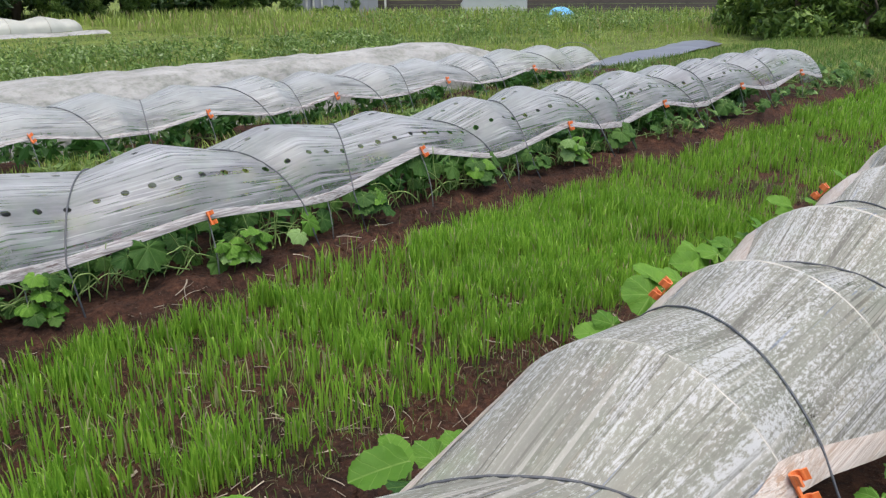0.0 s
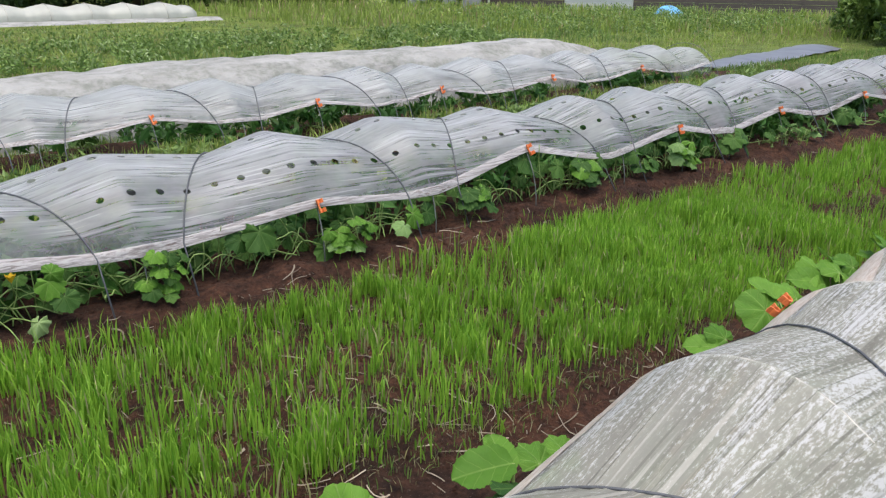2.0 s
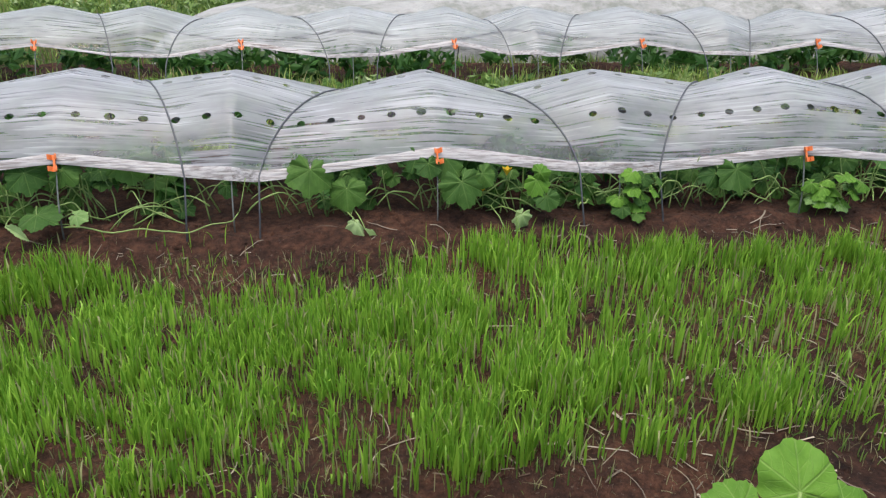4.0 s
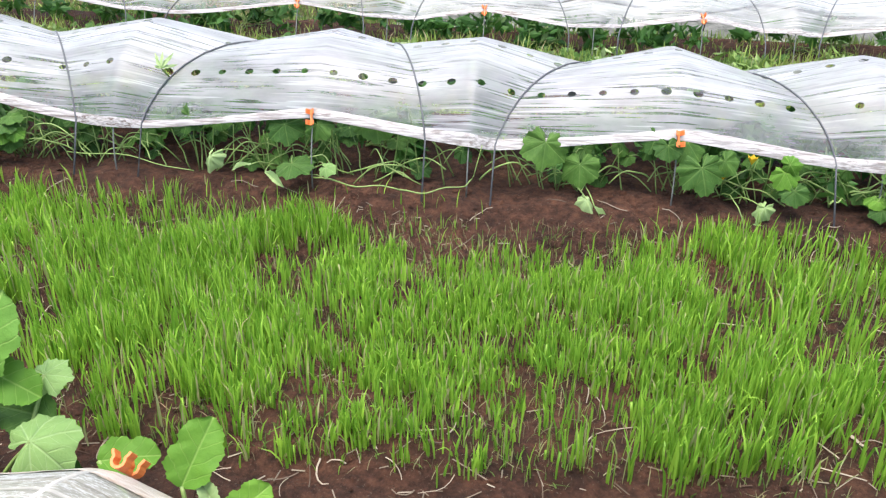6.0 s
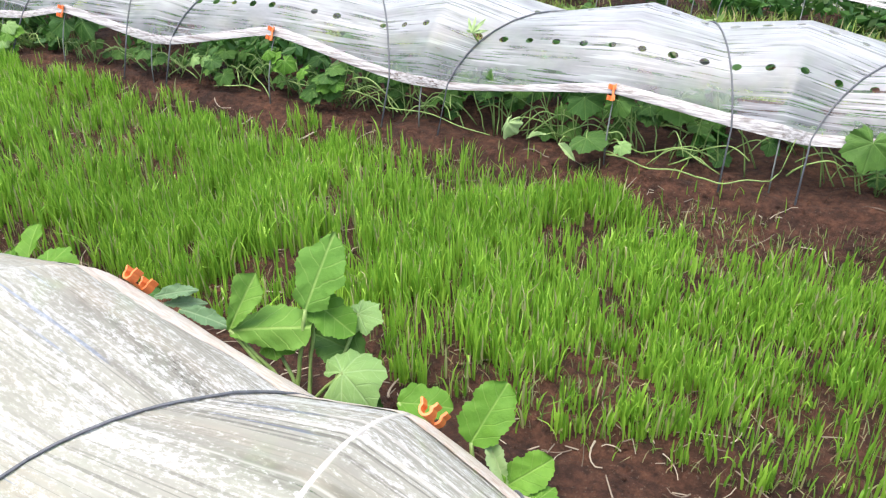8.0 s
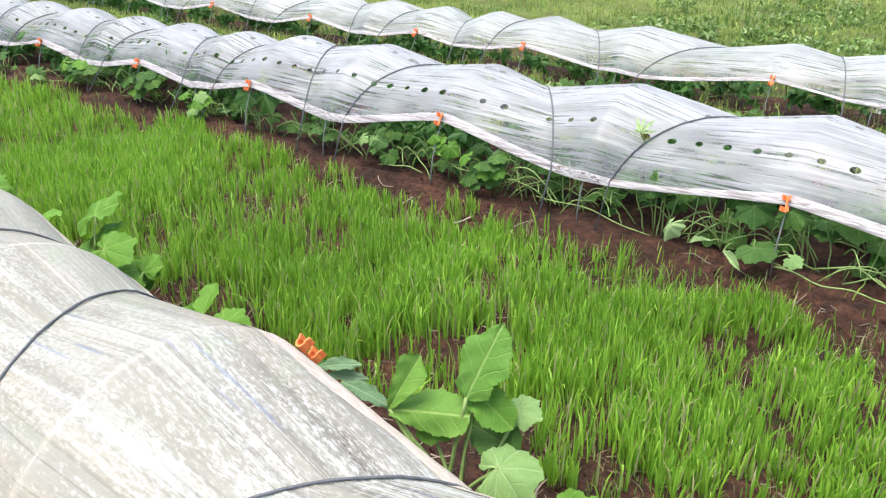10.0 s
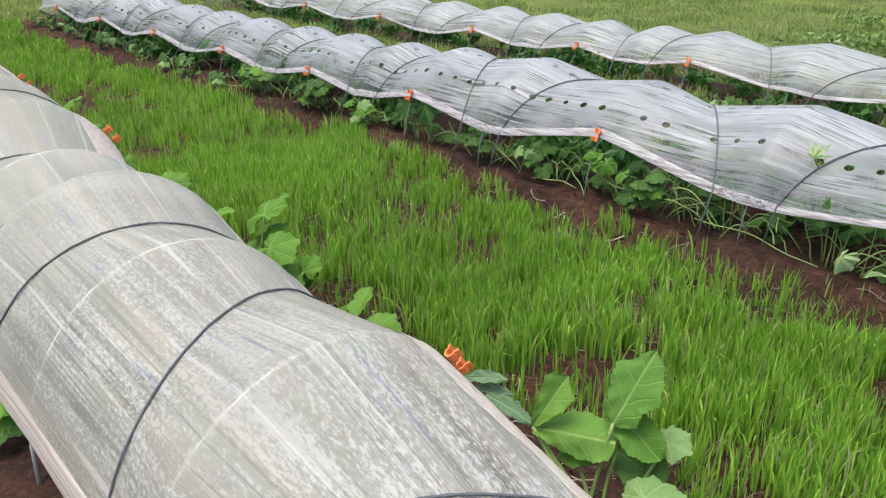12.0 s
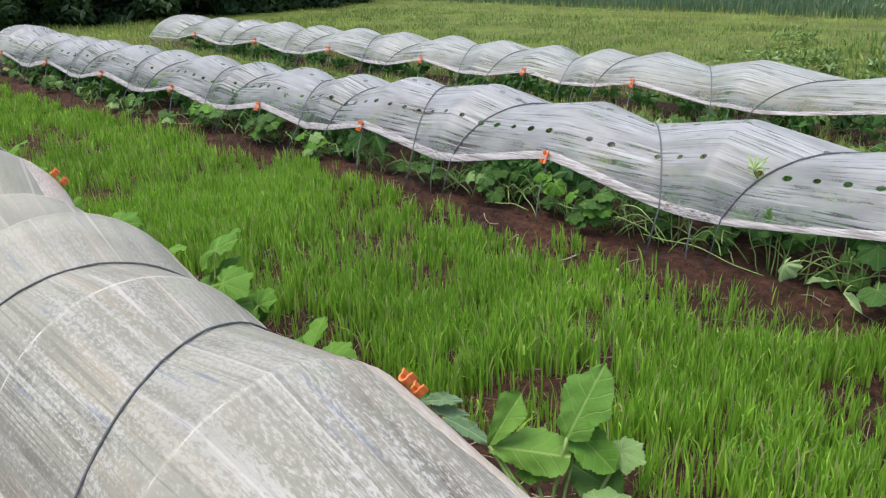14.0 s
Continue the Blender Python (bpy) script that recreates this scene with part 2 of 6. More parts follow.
BROAD = leaf_material("broad_leaf", (0.065, 0.165, 0.02), (0.145, 0.30, 0.04), (0.24, 0.38, 0.10), 0.4, 0.3)
PALE = leaf_material("pale_leaf", (0.13, 0.24, 0.07), (0.22, 0.35, 0.12), (0.34, 0.46, 0.22), 0.5, 0.28)
GREYLEAF = leaf_material("grey_green_leaf", (0.10, 0.18, 0.09), (0.16, 0.25, 0.13), (0.24, 0.33, 0.2), 0.5, 0.22)
LIMP = leaf_material("limp_leaf", (0.24, 0.36, 0.13), (0.38, 0.50, 0.24), (0.42, 0.52, 0.28), 0.5, 0.25)
HEROGREEN = leaf_material("young_leaf", (0.082, 0.19, 0.03), (0.14, 0.262, 0.047), (0.28, 0.40, 0.12), 0.5, 0.22)
STEM = plain_material("vine_stem", (0.17, 0.25, 0.07), 0.5, 0.25, 30)
PETAL = plain_material("yellow_petal", (0.85, 0.55, 0.03), 0.5, 0.2, 30)
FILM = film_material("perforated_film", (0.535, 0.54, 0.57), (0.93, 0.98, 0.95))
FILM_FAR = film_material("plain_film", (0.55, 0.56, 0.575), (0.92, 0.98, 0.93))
FILM_OLD = film_material("dewy_film", (0.505, 0.50, 0.43), (0.92, 0.98, 0.92), True)
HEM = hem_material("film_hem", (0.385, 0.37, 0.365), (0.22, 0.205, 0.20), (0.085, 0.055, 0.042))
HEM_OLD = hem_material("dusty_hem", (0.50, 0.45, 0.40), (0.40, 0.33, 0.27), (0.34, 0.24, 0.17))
FLEECE = fleece_material()
CORD = plain_material("grey_cord", (0.085, 0.09, 0.10), 0.6, 0.3, 90)
ROD = plain_material("hoop_rod", (0.15, 0.16, 0.15), 0.5, 0.3, 40)
ROD_PALE = plain_material("pale_hoop", (0.42, 0.40, 0.36), 0.5, 0.15, 40)
ORANGE = plain_material("orange_plastic", (0.68, 0.18, 0.05), 0.38, 0.12, 60)


# ---------- mesh helpers ----------
rng = np.random.default_rng(7)


def link_mesh(name, verts, faces, mats, smooth=False, uv=None):
    me = bpy.data.meshes.new(name)
    me.from_pydata([tuple(v) for v in verts], [], faces)
    for mt in mats if isinstance(mats, (list, tuple)) else [mats]:
        me.materials.append(mt)
    if smooth:
        me.polygons.foreach_set("use_smooth", [True] * len(me.polygons))
    if uv is not None:
        layer = me.uv_layers.new(name="sheet")
        idx = np.empty(len(me.loops), dtype=np.int32)
        me.loops.foreach_get("vertex_index", idx)
        layer.data.foreach_set("uv", np.asarray(uv, dtype=np.float32)[idx].ravel())
    me.update()
    return me


def part(name, me, parent, label="", at=None):
    ob = new(name, me)
    ob.parent = parent
    if at is not None:
        ob.matrix_basis = at
    return tagged(ob, label)


def thing(name, label, category, group="", at=None):
    ob = new(name)
    ob.empty_display_size = 0.1
    if at is not None:
        ob.matrix_basis = at
    return tagged(ob, label, category, group)


def tube(points, radius, sides=6, taper=1.0):
    """Vertices and faces of a tube along points."""
    pts = [Vector(p) for p in points]
    verts, faces = [], []
    n = len(pts)
    for i, p in enumerate(pts):
        d = (pts[min(i + 1, n - 1)] - pts[max(i - 1, 0)]).normalized()
        ref = Vector((0, 0, 1)) if abs(d.z) < 0.9 else Vector((1, 0, 0))
        u = d.cross(ref).normalized()
        w = d.cross(u)
        r = radius * (1 + (taper - 1) * i / max(1, n - 1))
        for k in range(sides):
            a = 2 * math.pi * k / sides
            verts.append(p + (u * math.cos(a) + w * math.sin(a)) * r)
    for i in range(n - 1):
        for k in range(sides):
            k2 = (k + 1) % sides
            faces.append((i * sides + k, i * sides + k2, (i + 1) * sides + k2, (i + 1) * sides + k))
    faces.append(tuple(range(sides))[::-1])
    faces.append(tuple((n - 1) * sides + k for k in range(sides)))
    return verts, faces


def joined(*pieces):
    verts, faces = [], []
    for v, f in pieces:
        o = len(verts)
        verts += list(v)
        faces += [tuple(i + o for i in q) for q in f]
    return verts, faces


def boxed(x0, x1, y0, y1, z0, z1):
    v = [Vector((x, y, z)) for z in (z0, z1) for y in (y0, y1) for x in (x0, x1)]
    f = [(0, 2, 3, 1), (4, 5, 7, 6), (0, 1, 5, 4), (2, 6, 7, 3), (0, 4, 6, 2), (1, 3, 7, 5)]
    return v, f


LAT = rng.random((64, 64))


def vnoise(x, y, size):
    """Smooth value noise on numpy arrays, 0 to 1."""
    x, y = np.asarray(x, float) / size, np.asarray(y, float) / size
    i, j = np.floor(x).astype(int), np.floor(y).astype(int)
    u, v = x - i, y - j
    u, v = u * u * (3 - 2 * u), v * v * (3 - 2 * v)
    a, b = LAT[i % 64, j % 64], LAT[(i + 1) % 64, j % 64]
    c, d = LAT[i % 64, (j + 1) % 64], LAT[(i + 1) % 64, (j + 1) % 64]
    return (a * (1 - u) + b * u) * (1 - v) + (c * (1 - u) + d * u) * v


def bank(y, centre, half, soft):
    """1 over a raised bed, falling to 0 beside it."""
    return np.clip((half + soft - np.abs(y - centre)) / soft, 0, 1)


NEAR_Y, MID_Y, FAR_Y, FLEECE_Y = 0.695, 3.24, 5.18, 6.35


def ground_z(x, y):
    x, y = np.asarray(x, float), np.asarray(y, float)
    z = 0.05 * bank(y, NEAR_Y, 0.42, 0.25) + 0.085 * bank(y, MID_Y, 0.47, 0.22) + 0.085 * bank(y, FAR_Y, 0.47, 0.25)
    z = z + 0.03 * bank(y, 4.2, 0.35, 0.3) - 0.02 * bank(y, 1.3, 0.08, 0.12)
    near = np.exp(-((y - 2.5) / 4.5) ** 2)
    z = z + near * (0.032 * (vnoise(x, y, 0.17) - 0.5) + 0.026 * (vnoise(x + 9, y, 0.07) - 0.5)) + 0.03 * (vnoise(x, y + 5, 0.8) - 0.5)
    fall = np.clip((0.8 * x + 0.6 * y - 26) / 4, 0, 1)
    return z - 0.65 * fall * fall * (3 - 2 * fall)


def drop_to(x, y):
    return float(ground_z(x, y))


# ---------- ground: one sheet to the horizon ----------
def ground():
    far = np.array([14, 16, 19, 23, 28, 35, 45, 60, 90, 140, 240, 500, 1200, 2500.0])
    xs = np.concatenate([-far[::-1], np.arange(-12, -6, 0.08), np.arange(-6, 5, 0.03), np.arange(5, 10.5, 0.08), far[far > 11]])
    ys = np.concatenate([-far[::-1], [-12, -9, -6, -4, -3, -2, -1.5], np.arange(-1.0, 1.0, 0.06), np.arange(1.0, 3.0, 0.03), np.arange(3.0, 6.9, 0.06), [7.1, 7.4, 7.7, 8, 8.5, 9, 9.5, 10, 11, 12, 13], far])
    gx, gy = np.meshgrid(xs, ys, indexing="ij")
    gz = ground_z(gx, gy)
    v = np.stack([gx, gy, gz], -1).reshape(-1, 3)
    n, m = len(xs), len(ys)
    i, j = np.meshgrid(np.arange(n - 1), np.arange(m - 1), indexing="ij")
    a = (i * m + j).ravel()
    f = np.stack([a, a + m, a + m + 1, a + 1], 1)
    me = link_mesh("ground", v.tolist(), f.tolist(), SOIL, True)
    tagged(new("ground", me), "dark reddish-brown damp soil beds running into green field", "ground", kind="structure")


ground()


# ---------- plastic row tunnels ----------
class Tunnel:
    def __init__(self, yc, bed, a, b, hoops, ends, edge, lift, hem, sag=0.13, front=1, clips=None, size=None, drift=(0.0, 0.0), touch=0.975, cord=0.0036, rod=0.003, band=1.0, dips=None, slide=None, slack=0.16, arch=1.1, tie=0.053, pulls=None):
        self.yc, self.bed, self.a, self.b, self.hoops, self.ends = yc, bed, a, b, hoops, ends
        self.edge, self.lift, self.hem, self.sag, self.front = edge, lift, hem, sag, front
        if clips is None:
            clips = [(h[0], front) for h in hoops if h[1] == "c"] + [(h[0], -front) for h in hoops if h[1] == "u"]
        self.clips = clips
        self.size = np.array(size if size else [1 + 0.05 * (vnoise(h[0], self.yc, 0.5) - 0.5) for h in hoops])
        self.drift = drift
        self.touch = touch
        self.cord, self.rod, self.band, self.slack = cord, rod, band, slack
        self.dips = dips if dips else [0.8 + 0.2 * math.sin(i * 2.3) for i in range(len(hoops))]
        self.arch, self.tie = arch, tie
        self.pulls = pulls if pulls else {}
        self.slide = slide if slide else [0.0] * len(hoops)
        self.hx = np.array([h[0] for h in hoops])
        self.clip = [h[1] for h in hoops]

    def edge_z(self, x, side):
        """Height of the film's lower edge: lifted at the clips (side -1: low y, +1: high y)."""
        z = np.full_like(np.asarray(x, float), 0.0)
        for hx, s in self.clips:
            if s == side:
                z = np.maximum(z, self.pulls.get(hx, 1.0) * (0.6 * np.clip(1 - np.abs(x - hx) / 0.75, 0, 1) ** 1.2 + 0.4 * (0.5 + 0.5 * np.cos(math.pi * np.clip(np.abs(x - hx) / 0.75, 0, 1)))))
        return self.edge + self.lift * z - (0.05 if side != self.front else 0.0) - (0.06 if side != self.front and self.band > 5 else 0.0)

    def off(self, x):
        """The bed swings away and up a little towards both ends."""
        d = np.clip(np.abs(x) - 1.6, -1.6, 3.4)
        return np.where(np.asarray(x) < 0, self.drift[0], self.drift[1]) * d

    def cord_x(self, i, c):
        """Where the cord between hoops i and i+1 lies; c runs from -1 at the low-y foot to 1."""
        x0, x1 = self.hx[i], self.hx[i + 1]
        mid, half = (x0 + x1) / 2 + self.slide[i], (x1 - x0) / 2 - self.slack
        toward = 1 if self.clip[i] == "u" else -1
        s = -toward * self.front
        return mid + s * half * np.clip(c, -1.2, 1.2)

    def scale(self, x, th):
        """How far the film is drawn in towards the axis."""
        x, th = np.broadcast_arrays(np.asarray(x, float), np.asarray(th, float))
        c = -np.cos(th) / 0.8
        r = np.ones_like(x)
        dep = self.sag * np.sin(th) ** self.arch + self.tie
        for i in range(len(self.hx) - 1):
            x0, x1 = self.hx[i], self.hx[i + 1]
            k = (x >= x0) & (x < x1)
            if not k.any():
                continue
            xc = self.cord_x(i, c[k])
            xk = x[k]
            s = np.where(xk < xc, (xk - x0) / np.maximum(xc - x0, 0.02), (x1 - xk) / np.maximum(x1 - xc, 0.02))
            s = np.clip(s, 0, 1)
            s = 0.9 * s + 0.1 * s * s
            wob = self.dips[i]
            f = (xk - x0) / (x1 - x0)
            r[k] = self.size[i] * (1 - f) + self.size[i + 1] * f - dep[k] * s * wob
        # closed ends: the film slopes down to the ground
        e0, e1 = self.ends
        d = np.minimum(np.clip((x - e0) / 0.55, 0, 1), np.clip((e1 - x) / 0.55, 0, 1))
        return r * (0.25 + 0.75 * np.sqrt(1 - (1 - d) ** 2))

    def at(self, x, th, out=0.0):
        r = self.scale(x, th) + out
        wave = 0.006 * (vnoise(x * 1.0 + 50 * th, th * 9 + self.yc, 0.35) - 0.5)
        o = self.off(x)
        return np.stack([np.broadcast_to(x, r.shape), self.yc + o - self.a * (r + wave) * np.cos(th), self.bed + o + self.b * (r + wave) * np.sin(th)], -1)

    def edge_angle(self, x, side):
        s = np.clip((self.edge_z(x, side) - self.bed) / self.b, 0.03, 0.93)
        t = np.arcsin(s)
        return t if side < 0 else math.pi - t

    def film(self, name, mat, label, parent, holes=()):
        step = 0.028
        x = np.arange(self.ends[0], self.ends[1] + step / 2, step)
        lo, n_mid, n_low = 0.74, 26, 6
        mids = np.linspace(lo, math.pi - lo, n_mid)
        ef, eb = self.edge_angle(x, -1), self.edge_angle(x, 1)
        rows = [ef + (lo - ef) * k / n_low for k in range(n_low)] + [np.full_like(x, m) for m in mids]
        rows += [math.pi - lo + (eb - math.pi + lo) * (k + 1) / n_low for k in range(n_low)]
        th = np.stack(rows, 1)
        xx = np.repeat(x[:, None], th.shape[1], 1)
        pts = self.at(xx, th)
        n, m = th.shape
        verts = pts.reshape(-1, 3).tolist()
        uv = np.stack([xx, th * 0.48 + self.yc], -1).reshape(-1, 2).tolist()
        gone, extra = set(), []
        r = 0.018
        for row, phase in holes:
            j = n_low + row
            for i in range(3 + phase, n - 3, 4):
                if rng.random() < 0.06:
                    continue
                ring = [(i - 1, j - 1), (i, j - 1), (i + 1, j - 1), (i + 1, j), (i + 1, j + 1), (i, j + 1), (i - 1, j + 1), (i - 1, j)]
                base = len(verts)
                c = pts[i, j]
                ux, uy = (pts[i + 1, j] - pts[i - 1, j]) / 2, (pts[i, j + 1] - pts[i, j - 1]) / 2
                lx, ly = np.linalg.norm(ux), np.linalg.norm(uy)
                rr = r * (0.8 + 0.35 * rng.random())
                for k in range(8):
                    a = -3 * math.pi / 4 + k * math.pi / 4
                    uv.append([x[i] + rr * math.cos(a), th[i, j] * 0.48 + self.yc + rr * 0.85 * math.sin(a)])
                    verts.append((c + ux / lx * rr * math.cos(a) + uy / ly * rr * 0.85 * math.sin(a)).tolist())
                for k in range(8):
                    k2 = (k + 1) % 8
                    extra.append((ring[k][0] * m + ring[k][1], ring[k2][0] * m + ring[k2][1], base + k2, base + k))
                gone.update([(i - 1, j - 1), (i, j - 1), (i - 1, j), (i, j)])
        faces = [(i * m + j, (i + 1) * m + j, (i + 1) * m + j + 1, i * m + j + 1) for i in range(n - 1) for j in range(m - 1) if (i, j) not in gone]
        part(name, link_mesh(name, verts, faces + extra, mat, True, uv), parent, label)
        # gathered hems along both lower edges
        for side, e in ((-1, ef), (1, eb)):
            prof = []
            w = np.array([-0.006, 0.0, 0.007, 0.012, 0.017])
            bulge = np.array([0.003, 0.008, 0.005, 0.007, 0.002])
            for k in range(5):
                wob = 0.5 + vnoise(x * 1.0, np.full_like(x, k * 3.1 + side), 0.22)
                t = e + (-side) * w[k] * (self.band if side == self.front else min(self.band, 4.0)) / self.b * (0.55 + 0.6 * vnoise(x, np.full_like(x, 7.0 + side), 0.5))
                prof.append(self.at(x, t, bulge[k] * wob))
            p = np.stack(prof, 1)
            hv = p.reshape(-1, 3).tolist()
            hf = [(i * 5 + j, (i + 1) * 5 + j, (i + 1) * 5 + j + 1, i * 5 + j + 1) for i in range(n - 1) for j in range(4)]
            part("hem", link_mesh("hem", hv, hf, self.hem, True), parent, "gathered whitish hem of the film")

    def hoop_parts(self, parent, mat):
        for hx, _ in self.hoops:
            if not self.ends[0] + 0.2 < hx < self.ends[1] - 0.2:
                continue
            th = np.linspace(0.0, math.pi, 25)
            k = self.touch * self.size[list(self.hx).index(hx)]
            o = float(self.off(hx))
            p = [(hx, self.yc + o - self.a * k * math.cos(t), self.bed + o + self.b * k * math.sin(t)) for t in th]
            p[0] = (hx, p[0][1], drop_to(hx, p[0][1]) - 0.03)
            p[-1] = (hx, p[-1][1], drop_to(hx, p[-1][1]) - 0.03)
            v, f = tube(p, self.rod, 6)
            part("hoop", link_mesh("hoop", v, f, mat, True), parent)

    def cord_parts(self, parent):
        for i in range(len(self.hx) - 1):
            if self.hx[i] < self.ends[0] + 0.3 or self.hx[i + 1] > self.ends[1] - 0.3:
                continue
            p = []
            for t in np.linspace(0.42, math.pi - 0.42, 23):
                xc = float(self.cord_x(i, -math.cos(t) / 0.8))
                q = self.at(np.array([xc]), np.array([t]), 0.012)[0]
                p.append(tuple(q))
            for end, first in ((p[0], True), (p[-1], False)):
                ci = -1.15 if first else 1.15
                fx = float(self.cord_x(i, ci))
                fy = self.yc + float(self.off(fx)) + (-1 if first else 1) * (self.a + 0.02)
                foot = (fx, fy, drop_to(fx, fy) - 0.01)
                if first:
                    p.insert(0, foot)
                else:
                    p.append(foot)
            v, f = tube(p, self.cord, 6)
            part("cord", link_mesh("cord", v, f, CORD, True), parent, "dark grey hold-down cord")

    def clip_parts(self, parent, sides=(-1,)):
        for side in sides:
            for hx, s in self.clips:
                if s != side or not self.ends[0] + 0.4 < hx < self.ends[1] - 0.4:
                    continue
                t = float(self.edge_angle(np.array([hx]), side)[0])
                t = t + side * 0.02
                q = self.at(np.array([hx]), np.array([t]), 0.02)[0]
                tang = Vector((0, self.a * math.sin(t), self.b * math.cos(t))).normalized()
                if tang.z < 0:
                    tang = -tang
                outw = Vector((1, 0, 0)).cross(tang).normalized()
                if outw.y * side < 0:
                    outw = -outw
                mtx = Matrix((Vector((1, 0, 0)).to_4d(), outw.to_4d(), tang.to_4d(), (0, 0, 0, 1))).transposed()
                mtx[3][0:3] = (0, 0, 0)
                for r_ in range(3):
                    mtx[r_][3] = q[r_]
                mtx = mtx @ pose(0, 0, 0, 0, rng.uniform(-8, 8), rng.uniform(-12, 12)) @ Matrix.Scale(0.95 if self.band > 5 else 0.78, 4)
                clip = part("clip", CLIP, parent, "bright orange plastic pipe clip", mtx @ pose(0, 0.012, 0))
                for z in (-0.026, 0.026):
                    part("collar", COLLAR, clip, at=pose(0, 0, z))


def collar_mesh():
    """Snap-on C-shaped collar, open towards the pipe, with two flared grip wings."""
    path = [(-0.0175, 0.015), (-0.0145, 0.0085), (-0.0118, 0.005)]
    for k in range(9):
        a = math.radians(-62 - k * 29.5)
        path.append((0.0125 * math.sin(a), 0.0125 * math.cos(a) - 0.002))
    path += [(0.0118, 0.005), (0.0145, 0.0085), (0.0175, 0.015)]
    verts, faces = [], []
    n = len(path)
    for i, (x, y) in enumerate(path):
        (xa, ya), (xb, yb) = path[max(i - 1, 0)], path[min(i + 1, n - 1)]
        d = Vector((xb - xa, yb - ya)).normalized()
        ox, oy = -d.y * 0.0026, d.x * 0.0026
        for sx, z in ((-1, -0.0115), (1, -0.0115), (1, 0.0115), (-1, 0.0115)):
            verts.append((x + sx * ox, y + sx * oy, z))
    for i in range(n - 1):
        for c in range(4):
            c2 = (c + 1) % 4
            faces.append((i * 4 + c, i * 4 + c2, (i + 1) * 4 + c2, (i + 1) * 4 + c))
    faces += [(3, 2, 1, 0), tuple(4 * n - 4 + c for c in range(4))]
    return link_mesh("collar", verts, faces, ORANGE)


CLIP = link_mesh("clip", *boxed(-0.005, 0.005, -0.0165, -0.011, -0.034, 0.034), ORANGE)
COLLAR = collar_mesh()


def steps(a, b, n):
    return [a + (b - a) * k / n for k in range(1, n + 1)]


def row(xs, first="u"):
    other = {"u": "c", "c": "u"}
    out, f = [], first
    for x in xs:
        out.append((x, f))
        f = other[f]
    return out


mid_hoops = row(steps(-10.5, -5.6, 8) + [-5.03, -4.44, -3.95, -3.33, -2.645, -1.875, -1.09, -0.50, 0.245, 0.95, 1.70, 2.31, 2.995, 3.725, 4.28, 4.83] + steps(4.83, 8.75, 6), "c")
MID_SIZES = [0.93] * 4 + [0.92, 0.915, 0.91, 0.905, 0.92, 0.93, 0.985, 1.02, 0.98, 1.0, 0.98, 0.957, 0.955, 0.945, 0.962, 0.967, 0.937, 0.934, 0.954, 0.915, 0.944, 0.925] + [0.935] * 4
mid = Tunnel(MID_Y, 0.085, 0.46, 0.50, mid_hoops, (-10.75, 8.95), 0.275, 0.085, HEM, front=-1, band=2.1, size=MID_SIZES, pulls={1.70: 0.62, 2.995: 1.45, -2.645: 1.3, 0.245: 0.85, -1.09: 0.85}, dips=[0.8] * 10 + [0.5, 0.7, 0.85, 0.88, 0.58, 0.97, 1.02, 0.75, 0.88, 0.52, 1.05, 0.75] + [0.8] * 8, slide=[-0.03] * 10 + [-0.04, -0.038, -0.04, -0.025, -0.023, -0.035, -0.016, 0.038, 0.023, 0.04, -0.013, 0.0] + [0.0] * 8)
mid_tunnel = thing("row_tunnel", "low tunnel of white perforated plastic film with orange clips", "row tunnel", "row tunnels")
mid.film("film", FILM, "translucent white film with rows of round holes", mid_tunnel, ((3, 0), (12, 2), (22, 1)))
mid.hoop_parts(mid_tunnel, ROD)
mid.cord_parts(mid_tunnel)
mid.clip_parts(mid_tunnel)

far_hoops = row(steps(-10.6, -5.5, 8) + [-4.92, -4.38, -3.9, -3.42, -2.7, -1.75, -1.2, -0.63, 0.0, 0.6, 1.1, 1.75, 2.32, 2.9, 3.53, 4.0] + steps(4.0, 7.7, 6), "u")
far = Tunnel(FAR_Y, 0.085, 0.46, 0.455, far_hoops, (-10.75, 7.95), 0.305, 0.07, HEM, sag=0.14, front=-1, band=1.3)
far_tunnel = thing("row_tunnel", "farther low tunnel of plain white plastic film with dark cords", "row tunnel", "row tunnels")
far.film("film", FILM_FAR, "translucent white film drawn into creases", far_tunnel)
far.hoop_parts(far_tunnel, ROD)
far.cord_parts(far_tunnel)
far.clip_parts(far_tunnel)

near_hoops = row(steps(-11.0, -5.7, 6) + [-5.05, -4.4, -3.8, -3.26, -2.818, -2.295, -1.61, -0.869, -0.05, 0.748, 1.443, 2.133, 2.716, 3.498] + steps(3.5, 8.6, 7), "c")
